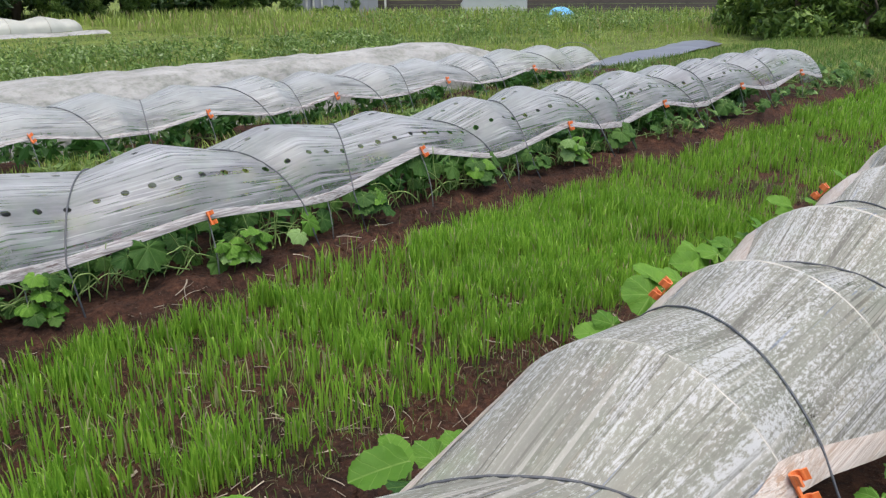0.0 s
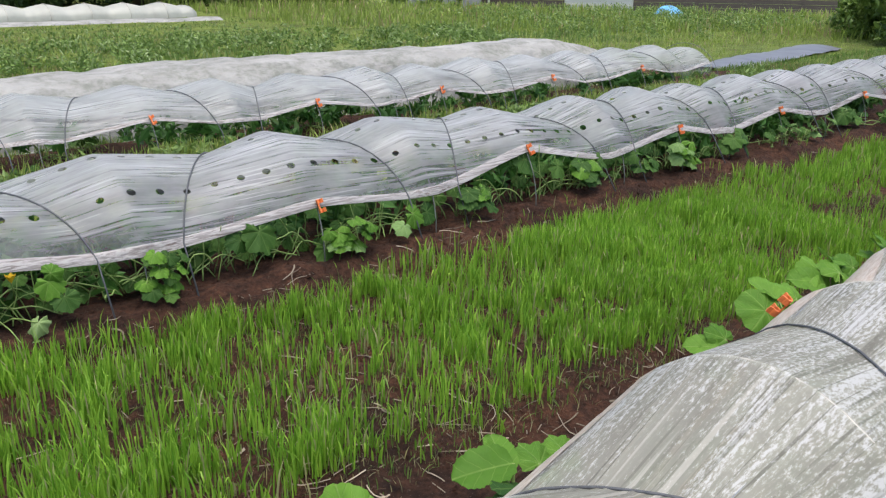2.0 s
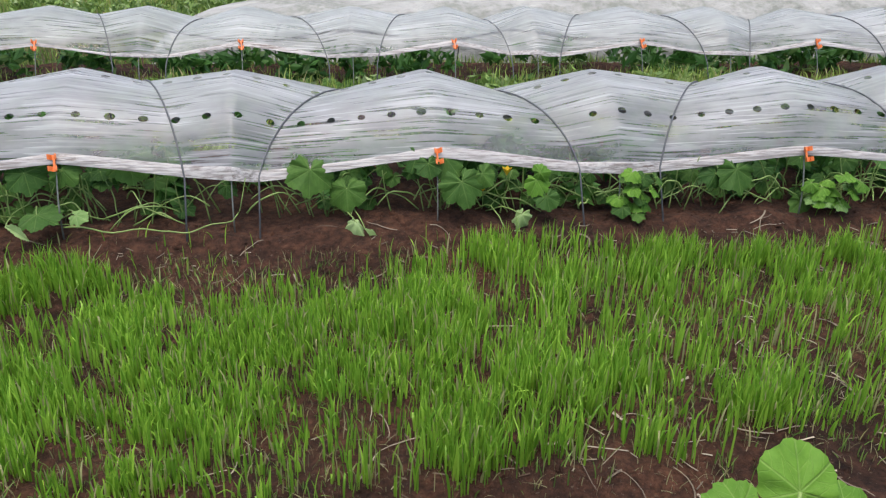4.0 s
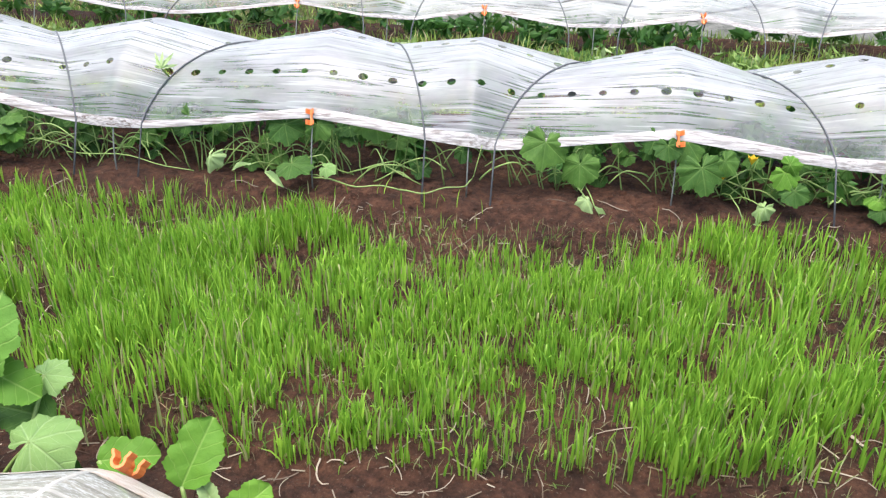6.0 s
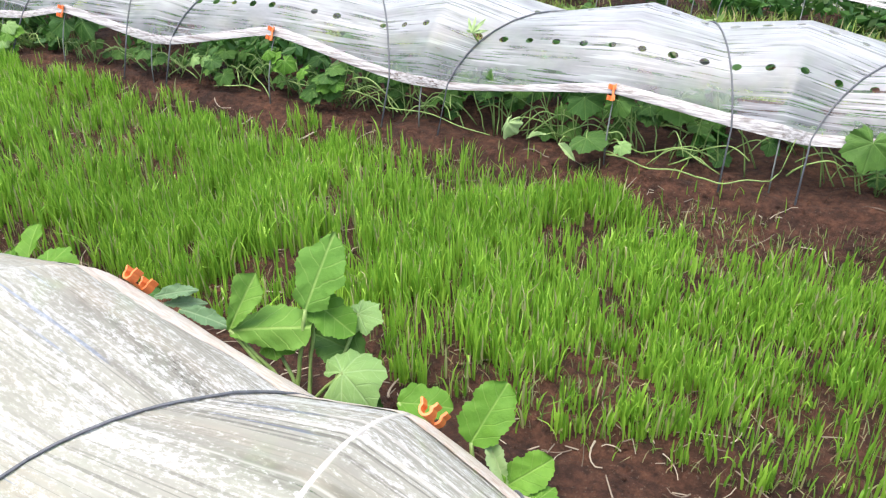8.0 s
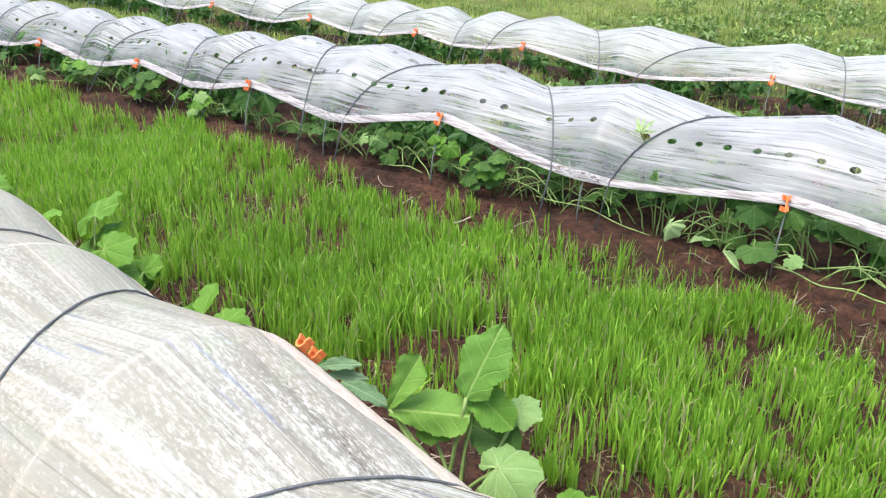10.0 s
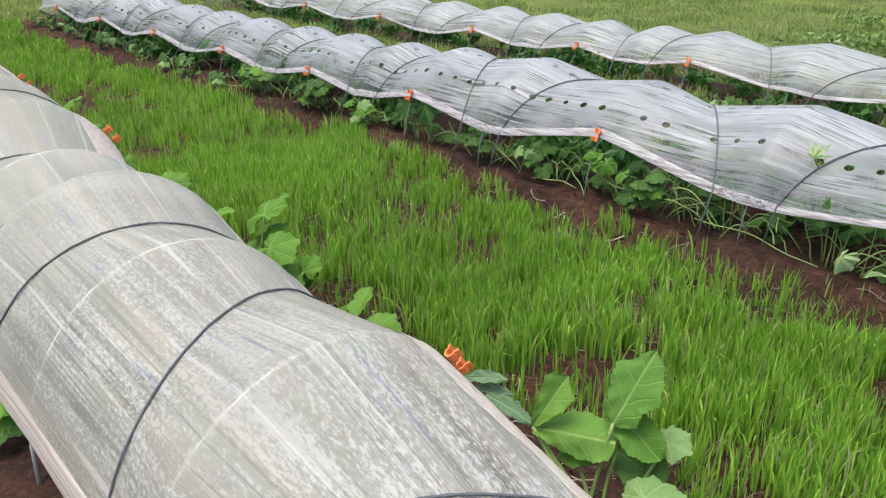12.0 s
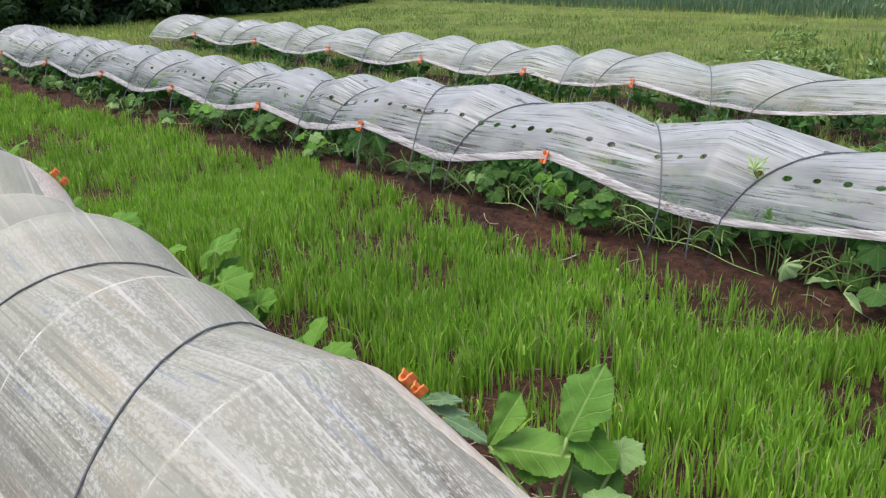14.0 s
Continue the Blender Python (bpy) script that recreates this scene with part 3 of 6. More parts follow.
near = Tunnel(NEAR_Y, 0.07, 0.447, 0.515, near_hoops, (-11.3, 8.9), 0.285, 0.11, HEM_OLD, sag=0.114, front=1, arch=2.0, tie=0.035, drift=(0.02, 0.016), slack=0.208, dips=[1.0] * 6 + [0.5, 0.4, 1.5, 1.2, 0.78, 0.84, 1.26, 1.38, 1.0, 1.5, 0.79, 1.32, 1.17, 1.07] + [1.0] * 7, slide=[0.0] * 8 + [0.0, 0.03, 0.011, -0.021, 0.0, -0.02, 0.0, -0.01, 0.007, 0.0, 0.0, 0.0] + [0.0] * 7, touch=0.988, cord=0.0029, rod=0.0056, band=12, size=[1.0] * 6 + [1.10, 1.085, 1.065, 0.935, 1.01, 0.919, 0.964, 0.859, 0.80, 0.825, 0.906, 0.878, 0.919, 0.895] + [0.98] * 7, clips=[(x, 1) for x in (-8.5, -6.583, -5.05, -3.8, -1.61, -0.869, 2.133, 3.498, 5.7, 7.2)] + [(1.443, -1), (-5.4, -1)], pulls={1.443: 1.85})
near_tunnel = thing("row_tunnel", "low tunnel of old dusty plastic film clouded with dew", "row tunnel", "row tunnels")
near.film("film", FILM_OLD, "dewy half-clear film with ochre dust streaks", near_tunnel)
near.hoop_parts(near_tunnel, ROD_PALE)
near.cord_parts(near_tunnel)
near.clip_parts(near_tunnel, (-1, 1))


# ---------- fleece-covered row behind the tunnels ----------
def crop_fleece():
    x = np.arange(-1.35, 8.0, 0.05)
    th = np.linspace(0.0, math.pi, 24)
    xx, tt = np.meshgrid(x, th, indexing="ij")
    d = np.minimum(np.clip((xx + 1.4) / 1.1, 0, 1), np.clip((8.0 - xx) / 1.9, 0, 1))
    h = 0.54 * (0.80 + 0.20 * np.clip((xx - 0.2) / 2.2, 0, 1)) * (0.12 + 0.88 * np.sqrt(np.clip(1 - (1 - d) ** 2, 0, 1))) * (0.98 + 0.05 * vnoise(xx, xx * 0, 1.3))
    lump = 1 + 0.04 * (vnoise(xx, tt * 2, 0.5) - 0.5) + 0.06 * (vnoise(xx + 9, tt * 0.6, 0.16) - 0.5)
    yy = FLEECE_Y - 0.5 * np.sign(np.cos(tt)) * np.abs(np.cos(tt)) ** 0.6 * lump
    zz = -0.02 + h * np.sin(tt) ** 0.72 * lump
    n, m = xx.shape
    v = np.stack([xx, yy, zz], -1).reshape(-1, 3).tolist()
    f = [(i * m + j, (i + 1) * m + j, (i + 1) * m + j + 1, i * m + j + 1) for i in range(n - 1) for j in range(m - 1)]
    root = thing("crop_fleece", "long rounded crop row under white non-woven fleece", "fleece cover")
    part("cover", link_mesh("cover", v, f, FLEECE, True), root)
    for side in (-1, 1):
        ev = []
        for i, q in enumerate(x):
            for j, (o, z) in enumerate(((0.44, 0.05), (0.50, 0.02), (0.56, 0.012), (0.62, 0.004))):
                yy = FLEECE_Y + side * (o + 0.03 * float(vnoise(q, side * 3.0, 0.3)))
                ev.append((q, yy, drop_to(q, yy) + z + 0.008))
        ef = [(i * 4 + j, (i + 1) * 4 + j, (i + 1) * 4 + j + 1, i * 4 + j + 1) for i in range(n - 1) for j in range(3)]
        part("tucked_edge", link_mesh("tucked_edge", ev, ef, FLEECE, True), root, "creased fleece edge lying on the soil")


crop_fleece()


# ---------- grass and other small growth ----------
def blades(name, x, y, h, w, mat, label, category, lean=0.35, z0=-0.01, droop=0.0):
    """Many tapered blades in one mesh, upright below and bending over towards the tip."""
    n = len(x)
    z = ground_z(x, y) + z0
    ang = rng.random(n) * 2 * math.pi
    face = ang + math.pi / 2 + rng.normal(0, 0.7, n)
    tilt = np.abs(rng.normal(0, lean, n))
    dx, dy = np.cos(ang) * tilt * h, np.sin(ang) * tilt * h
    rise = np.sqrt(np.clip(1 - 0.5 * tilt ** 2, 0.15, 1))
    bent = np.where(rng.random(n) < droop, rng.uniform(0.15, 0.5, n), 0.0)
    side = np.stack([np.cos(face) * w / 2, np.sin(face) * w / 2, np.zeros(n)], 1)
    base = np.stack([x, y, z], 1)

    def spine(f, zf):
        return base + np.stack([dx * f, dy * f, h * rise * zf], 1)

    low, high = spine(0.16, 0.42), spine(0.48 + 0.2 * bent, 0.76 - 0.1 * bent)
    tip = spine(1.0 + 0.8 * bent, 1.0 - bent)
    v = np.stack([base - side * 0.6, base + side * 0.6, low + side, low - side, high + side * 0.8, high - side * 0.8, tip], 1).reshape(-1, 3)
    o = np.arange(n) * 7
    me = bpy.data.meshes.new(name)
    me.vertices.add(len(v))
    me.vertices.foreach_set("co", v.ravel())
    loops = np.stack([o, o + 1, o + 2, o + 3, o + 3, o + 2, o + 4, o + 5, o + 5, o + 4, o + 6], 1).ravel()
    me.loops.add(len(loops))
    me.loops.foreach_set("vertex_index", loops)
    me.polygons.add(3 * n)
    me.polygons.foreach_set("loop_start", np.stack([np.arange(n) * 11, np.arange(n) * 11 + 4, np.arange(n) * 11 + 8], 1).ravel())
    me.polygons.foreach_set("material_index", np.zeros(3 * n, int))
    me.materials.append(mat)
    me.update(calc_edges=True)
    me.validate()
    return tagged(new(name, me), label, category, kind="stuff")


def barley():
    n = 104000
    cx = np.where(rng.random(n) < 0.6, rng.uniform(-4.6, 4.2, n), rng.uniform(-12.5, 11.5, n))
    cy = rng.uniform(1.40, 2.86, n)
    dens = 0.36 * vnoise(cx, cy, 0.45) + 0.36 * vnoise(cx + 30, cy, 0.15) + 0.28 * vnoise(cx + 7, cy + 5, 0.06)
    # bare bay on the far side, a ragged strip of bare soil on the near side
    bare = np.exp(-(np.abs(cx + 0.32) / 0.55) ** 3 - ((cy - 2.66) / 0.25) ** 2)
    bare = np.maximum(bare, 0.95 * np.clip((cx - 0.3) / 0.5, 0, 1) * np.clip((1.62 - cy) / 0.12, 0, 1) * np.clip((4.5 - cx), 0, 1))
    ragged = 0.12 * (vnoise(cx, cx * 0, 0.4) - 0.5) + 0.08 * (vnoise(cx, cx * 0 + 3, 0.12) - 0.5)
    thin = (0.16 + 0.18 * np.clip((cx - 0.1) / 0.5, 0, 1)) * np.clip((cx + 1.9) / 0.9, 0, 1) * np.clip((3.2 - cx) / 2, 0, 1)
    share = np.clip(4.6 * (dens - 0.405) - thin + 0.5 * np.clip(-cx - 3.2, 0, 1) + 0.25 * np.clip(cx - 4.5, 0, 1), 0.085, 1) * (1 - 0.96 * bare)
    edge = 2.66 - 0.06 * np.clip((cx - 1.0) / 0.6, 0, 1) - 0.1 * np.clip((cx + 1.1) / 0.4, 0, 1) * np.clip((0.2 - cx) / 0.3, 0, 1)
    keep = (rng.random(n) < share) & (cy > 1.43 + 0.05 * (cx > 0.2) + ragged) & (cy < edge + ragged)
    cx, cy = cx[keep], cy[keep]
    per = rng.integers(2, 6, len(cx))
    x = np.repeat(cx, per) + rng.normal(0, 0.008, per.sum())
    y = np.repeat(cy, per) + rng.normal(0, 0.008, per.sum())
    lush = 0.6 * vnoise(x + 3, y + 3, 0.6) + 0.4 * vnoise(x + 13, y + 3, 0.14)
    h = rng.uniform(0.05, 0.125, len(x)) * (0.55 + 0.9 * lush)
    blades("barley", x, y, h, rng.uniform(0.0042, 0.0072, len(x)) * np.clip(np.abs(x) / 5, 1, 1.8), BARLEY, "bright green young barley sown thickly in a strip", "barley", 0.21, droop=0.05)
    cx = rng.uniform(-5, 5, 18000)
    cy = rng.uniform(1.42, 2.66, 18000)
    k = vnoise(cx + 9, cy, 0.3) > 0.3
    cx, cy = cx[k], cy[k]
    blades("barley", cx, cy, rng.uniform(0.02, 0.065, len(cx)), rng.uniform(0.0025, 0.0045, len(cx)), WEED, "short dull green shoots low among the barley", "barley", 0.5)
    # withered shoots low among them
    cx = rng.uniform(-5, 5, 13000)
    cy = rng.uniform(1.4, 2.68, 13000)
    blades("withered_barley", cx, cy, rng.uniform(0.02, 0.06, 13000), rng.uniform(0.0016, 0.003, 13000), WITHERED, "short withered greyish-yellow shoots among the barley", "barley", 0.7)


barley()


# ---------- squash plants ----------
def leaf_mesh(name, mat, lobes=5, depth=0.22, droop=0.25, seed=0, teeth=0.03, lift=0.035, wide=1.0):
    """A broad angular leaf, about 1.2 long from the stalk at the origin towards +y, facing +z, with pointed lobes and raised veins."""
    r_ = random.Random(seed)
    if lobes == 3:
        tips = [(0, 0.5), (40, 1.0), (82, 0.82), (142, 0.5)]
    else:
        tips = [(0, 1.0), (52, 0.88), (104, 0.74), (150, 0.56)]
    n = 56
    wav = [r_.uniform(0, 6.28) for _ in range(3)]
    skew = [r_.uniform(0.9, 1.1) for _ in range(2 * len(tips))]
    angles = [(-0.5 + k / (n - 1)) * 330 for k in range(n)]
    all_tips = [s_ * t[0] for t in tips for s_ in (1, -1)]

    def outline(deg):
        a, side = abs(deg), 0 if deg < 0 else 1
        for q in range(len(tips) - 1):
            (a0, r0), (a1, r1) = tips[q], tips[q + 1]
            if a <= a1:
                f = (a - a0) / (a1 - a0)
                base = (r0 * skew[2 * q + side] if q else r0) * (1 - f) + r1 * skew[2 * q + 2 + side] * f
                dip = 0.5 - 0.5 * math.cos(2 * math.pi * f)
                return base * (1 - depth * dip)
        return tips[-1][1] * (1 - 0.35 * (a - tips[-1][0]) / 15)

    verts, uv, faces = [(0, 0, 0)], [(0.0, 0.0)], []
    for ring in (0.3, 0.6, 0.84, 1.0):
        for k, deg in enumerate(angles):
            a = radians(deg)
            rad = 0.8 * outline(deg)
            if ring == 1.0:
                rad *= 1 + teeth * (1 if k % 2 else -1) + 0.02 * math.sin(9 * a + wav[0]) + 1.4 * teeth * math.cos(13 * a + wav[1])
            rr = rad * ring
            off = min(abs(deg - t) for t in all_tips)
            z = lift * ring * min(1, off / 24) * ring - droop * 0.5 * ring ** 2 * (0.35 + 0.65 * abs(math.sin(a)))
            z += 0.045 * ring * math.sin(3 * a + wav[0]) + 0.035 * ring * math.sin(7 * a + wav[1]) + 0.02 * math.sin(13 * a + 9 * ring + wav[2]) * ring + 0.06 * ring ** 2 * math.cos(a + wav[2])
            verts.append((rr * math.sin(a) * wide, rr * math.cos(a), z))
            near_t = min(all_tips, key=lambda t: abs(deg - t))
            uv.append((rr * math.cos(radians(deg - near_t)), rr * math.sin(radians(deg - near_t))))
    for k in range(n - 1):
        faces.append((0, 1 + k + 1, 1 + k))
        for q in range(3):
            b0, b1 = 1 + q * n, 1 + (q + 1) * n
            faces.append((b0 + k, b0 + k + 1, b1 + k + 1, b1 + k))
    return link_mesh(name, verts, faces, mat, True, uv)


def lobed_blade(name, mat, left, right, seed=0, curl=0.1, fold=0.08, teeth=0.008):
    """A leaf or one lobe of it along +y, 1 long, from half-widths given as (share of length, half-width) on each side of the midrib."""
    r_ = random.Random(seed)
    n, m = 30, 11
    ph = [r_.uniform(0, 6.28) for _ in range(4)]
    ts = np.linspace(0, 1, n)
    wl = np.interp(ts, [p[0] for p in left], [p[1] for p in left])
    wr = np.interp(ts, [p[0] for p in right], [p[1] for p in right])
    verts, uv, faces = [], [], []
    for i, t in enumerate(ts):
        for j in range(m):
            s = j / (m - 1) * 2 - 1
            half = wl[i] if s < 0 else wr[i]
            x = s * half
            if abs(s) == 1:
                x += s * (teeth * (1 if i % 2 else -0.6) + teeth * math.sin(5.1 * i + ph[2])) * (0 < i < n - 1)
            y = t - 0.10 * abs(s) ** 1.5 * (half / 0.3) * (1 - t)
            z = fold * abs(s) * half / 0.3 - curl * t * t + 0.03 * math.sin(8 * t + 3 * s + ph[0]) * abs(s) + 0.016 * math.sin(19 * t - 4 * s + ph[1]) * abs(s)
            verts.append((x, y, z))
            uv.append((y, x))
    for i in range(n - 1):
        for j in range(m - 1):
            a = i * m + j
            faces.append((a, a + 1, a + m + 1, a + m))
    return link_mesh(name, verts, faces, mat, True, uv)


LEAVES = [leaf_mesh("leaf", SQUASH, 5, 0.12, 0.3, 1, 0.03, wide=1.12), leaf_mesh("leaf", SQUASH, 5, 0.06, 0.2, 2, 0.03, wide=1.1), leaf_mesh("leaf", SQUASH, 5, 0.15, 0.4, 3, 0.035, wide=1.15), leaf_mesh("leaf", SQUASH, 5, 0.1, 0.5, 4, 0.03, wide=1.05)]
BRIGHT_LEAVES = [leaf_mesh("leaf", BROAD, 5, 0.1, 0.4, 21, 0.03), leaf_mesh("leaf", BROAD, 5, 0.08, 0.9, 22, 0.03)]
PALE_LEAVES = [leaf_mesh("leaf", PALE, 5, 0.16, 1.1, 5), leaf_mesh("leaf", PALE, 5, 0.14, 0.5, 6)]
HERO_LEAF = lobed_blade("leaf", HEROGREEN, [(0, 0.04), (0.05, 0.12), (0.16, 0.20), (0.30, 0.20), (0.42, 0.25), (0.60, 0.31), (0.68, 0.32), (0.76, 0.20), (0.9, 0.09), (1, 0.01)], [(0, 0.04), (0.05, 0.13), (0.18, 0.25), (0.27, 0.27), (0.33, 0.23), (0.48, 0.34), (0.58, 0.36), (0.66, 0.29), (0.82, 0.22), (0.9, 0.14), (1, 0.01)], 8, 0.08, 0.05, 0.012)
LOBE_UP = lobed_blade("leaf", HEROGREEN, [(0, 0.03), (0.3, 0.11), (0.6, 0.19), (0.85, 0.25), (0.93, 0.21), (1, 0.05)], [(0, 0.03), (0.25, 0.14), (0.5, 0.24), (0.8, 0.34), (0.88, 0.30), (0.94, 0.12), (1, 0.02)], 9, 0.15, 0.24, 0.008)
LOBE_OUT = lobed_blade("leaf", HEROGREEN, [(0, 0.05), (0.12, 0.14), (0.3, 0.24), (0.45, 0.36), (0.6, 0.38), (0.75, 0.30), (0.92, 0.24), (1, 0.08)], [(0, 0.05), (0.15, 0.12), (0.35, 0.18), (0.6, 0.24), (0.85, 0.26), (0.95, 0.2), (1, 0.08)], 10, 0.1, -0.12, 0.01)
YOUNG_LEAF = lobed_blade("leaf", BROAD, [(0, 0.05), (0.1, 0.2), (0.3, 0.34), (0.5, 0.36), (0.58, 0.30), (0.75, 0.34), (0.92, 0.22), (1, 0.06)], [(0, 0.05), (0.1, 0.18), (0.25, 0.32), (0.45, 0.34), (0.62, 0.38), (0.78, 0.30), (0.93, 0.2), (1, 0.06)], 11, 0.14, 0.1, 0.014)
# low leaf of the large shoot: its shade is given by the darker SQUASH green
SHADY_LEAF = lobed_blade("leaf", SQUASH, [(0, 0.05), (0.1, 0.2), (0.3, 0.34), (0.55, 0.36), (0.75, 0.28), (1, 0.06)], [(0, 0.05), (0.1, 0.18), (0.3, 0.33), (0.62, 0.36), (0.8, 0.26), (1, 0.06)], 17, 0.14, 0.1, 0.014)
FAN_LEAF = leaf_mesh("leaf", PALE, 5, 0.05, 0.8, 18, 0.02, 0.04, 1.15)
FOLDED_LEAF = lobed_blade("leaf", LIMP, [(0, 0.03), (0.3, 0.16), (0.6, 0.2), (1, 0.02)], [(0, 0.03), (0.35, 0.10), (0.7, 0.16), (1, 0.02)], 13, 0.3, 0.4, 0.012)
SPRIG = lobed_blade("leaf", LIMP, [(0, 0.04), (0.4, 0.11), (0.75, 0.08), (1, 0.01)], [(0, 0.04), (0.35, 0.10), (0.7, 0.09), (1, 0.01)], 16, 0.2, 0.08, 0.01)
GREY_LOBE = lobed_blade("leaf", GREYLEAF, [(0, 0.04), (0.3, 0.14), (0.6, 0.16), (0.85, 0.1), (1, 0.01)], [(0, 0.04), (0.25, 0.1), (0.55, 0.18), (0.8, 0.12), (1, 0.01)], 14, 0.2, 0.1, 0.012)
LIMP_LEAF = leaf_mesh("leaf", LIMP, 5, 0.2, 1.2, 15, 0.03, 0.05, 0.7)
ROUND_LEAF = leaf_mesh("leaf", BROAD, 5, 0.03, 0.2, 10, 0.012, 0.015, 0.95)
BROAD_LEAF = leaf_mesh("leaf", BROAD, 5, 0.1, 0.35, 12, 0.025, 0.03)


def set_leaf(parent, me, at, normal, tip, size, label=""):
    """Places a leaf with its stalk end at a point, facing normal and pointing along tip."""
    nz = Vector(normal).normalized()
    ty = Vector(tip)
    ty = (ty - nz * ty.dot(nz)).normalized()
    tx = ty.cross(nz)
    m = Matrix((tx.to_4d(), ty.to_4d(), nz.to_4d(), Vector((0, 0, 0, 1)))).transposed()
    m = Matrix.Translation(at) @ m.to_3x3().to_4x4() @ Matrix.Scale(size / 1.15, 4)
    return part("leaf", me, parent, label, m)


def curve_points(a, b, sag=0.0, n=7, wob=0.0, r_=random):
    a, b = Vector(a), Vector(b)
    out = []
    for k in range(n):
        t = k / (n - 1)
        p = a.lerp(b, t)
        p.z += 4 * sag * t * (1 - t)
        p += Vector((r_.uniform(-wob, wob), r_.uniform(-wob, wob), r_.uniform(-wob, wob))) * (1 if 0 < k < n - 1 else 0)
        out.append(p)
    return out


def squash_plant(seed, reach=0.2, leaves=11, size=(0.05, 0.11), pale=2, height=0.13):
    """A sprawling vine rooted at the origin, that spills towards -y."""
    r_ = random.Random(seed)
    root = thing("squash_plant", "sprawling squash vine with lobed green leaves and pale stems", "squash plant", "squash plants")
    stems = []
    for k in range(4):
        d = (r_.uniform(0.15, 0.42) if k % 2 else -r_.uniform(0.15, 0.42))
        out = -r_.uniform(0.3, 1.0) * reach
        end = (d, out, r_.uniform(0.015, 0.05))
        pts = curve_points((0, 0.05, 0.0), end, r_.uniform(0.01, 0.05), 9, 0.014, r_)
        for q, p in enumerate(pts):
            p.y += out * 0.6 * math.sin(math.pi * q / 8)
        stems.append(pts)
        part("vine", link_mesh("vine", *tube(pts, 0.0056, 6, 0.65), STEM, True), root)
    for k in range(leaves):
        pts = stems[k % 4]
        base = pts[r_.randrange(1, 9)]
        up = r_.uniform(0.25, 1.0) * height
        top = base + Vector((r_.uniform(-0.1, 0.1), r_.uniform(-0.08, 0.06), up))
        part("petiole", link_mesh("petiole", *tube(curve_points(base, top, 0.02, 6, 0.004, r_), 0.0042, 5, 0.75), STEM, True), root)
        nrm = (r_.uniform(-0.5, 0.5), r_.uniform(-0.9, 0.1), r_.uniform(0.35, 1.0))
        tip = (r_.uniform(-1, 1), r_.uniform(-1, 0.3), -0.35)
        me = r_.choice(PALE_LEAVES) if k < pale else r_.choice(LEAVES)
        set_leaf(root, me, top, nrm, tip, r_.uniform(*size))
    # bare looping runners
    for k in range(7):
        base = stems[k % 4][r_.randrange(1, 8)]
        end = base + Vector((r_.uniform(-0.28, 0.28), r_.uniform(-0.1, 0.1), r_.uniform(-0.02, 0.06)))
        end.z = max(end.z, 0.01)
        part("runner", link_mesh("runner", *tube(curve_points(base, end, r_.uniform(0.02, 0.09), 8, 0.006, r_), 0.0034, 5, 0.6), STEM, True), root)
    for k in range(1):
        base = stems[k][6]
        c = curve_points(base, base + Vector((r_.uniform(-0.1, 0.1), -0.06, 0.06)), 0.03, 7, 0.01, r_)
        part("tendril", link_mesh("tendril", *tube(c, 0.0014, 4, 0.6), STEM, True), root)
    return root


def add_flower(root, p):
    """A small five-petalled flower at p, in the plant's own frame."""
    pieces = []
    for q in range(5):
        a = q * 2 * math.pi / 5
        o, s = Vector((math.cos(a), math.sin(a), 0)), Vector((-math.sin(a), math.cos(a), 0))
        v = [p, p + o * 0.012 + s * 0.01 + Vector((0, 0, 0.025)), p + o * 0.02 + Vector((0, 0, 0.034)), p + o * 0.012 - s * 0.01 + Vector((0, 0, 0.025))]
        pieces.append((v, [(0, 1, 2, 3)]))
    part("flower", link_mesh("flower", *joined(*pieces), PETAL), root, "small yellow flower")
    stalk = tube([p + Vector((0.01, 0.05, -0.09)), p + Vector((0.005, 0.02, -0.04)), p], 0.002, 5)
    part("stalk", link_mesh("stalk", *stalk, STEM, True), root)


def vine_plant(x, label, leaves, vines=(), flowers=(), thick=0.0028, y=MID_Y - 0.34):
    """A plant rooted at x under the film's edge: leaves as (mesh, place, way the tip points, size, way it faces), vines as (from, to, rise)."""
    r_ = random.Random(int(x * 100) + 900)
    z = drop_to(x, y)
    org = Vector((x, y, z))
    root = thing("squash_plant", label, "squash plant", "squash plants", pose(x, y, z))
    leaves = list(leaves) + cluster(x, 2.99, 0.19, 7, LEAVES, 0.075, 0.55, 0.16, int(x * 100) + 7000)
    vines = list(vines) + tangle(x - 0.3, x + 0.3, 7, int(x * 100) + 8000)
    for me, at, tip, size, face in leaves:
        top = Vector(at) - org
        foot = Vector((top.x * 0.45 + r_.uniform(-0.04, 0.04), r_.uniform(0.0, 0.08), 0.0))
        part("petiole", link_mesh("petiole", *tube(curve_points(foot, top, r_.uniform(0.01, 0.06), 8, 0.004, r_), thick, 5, 0.75), STEM, True), root)
        set_leaf(root, me, top, face, tip, size)
    for a, b, rise in vines:
        pts = curve_points(Vector(a) - org, Vector(b) - org, rise, 11)
        ph, amp = r_.uniform(0, 6.28), r_.uniform(0.003, 0.011)
        for q, p in enumerate(pts):
            env = math.sin(math.pi * q / 10) * amp
            p.y += env * math.sin(0.9 * q + ph)
            p.z += env * math.cos(0.7 * q + ph)
        part("vine", link_mesh("vine", *tube(pts, thick * r_.uniform(0.9, 1.3), 6, 0.7), STEM, True), root)
    for p in flowers:
        add_flower(root, Vector(p) - org)
    return root


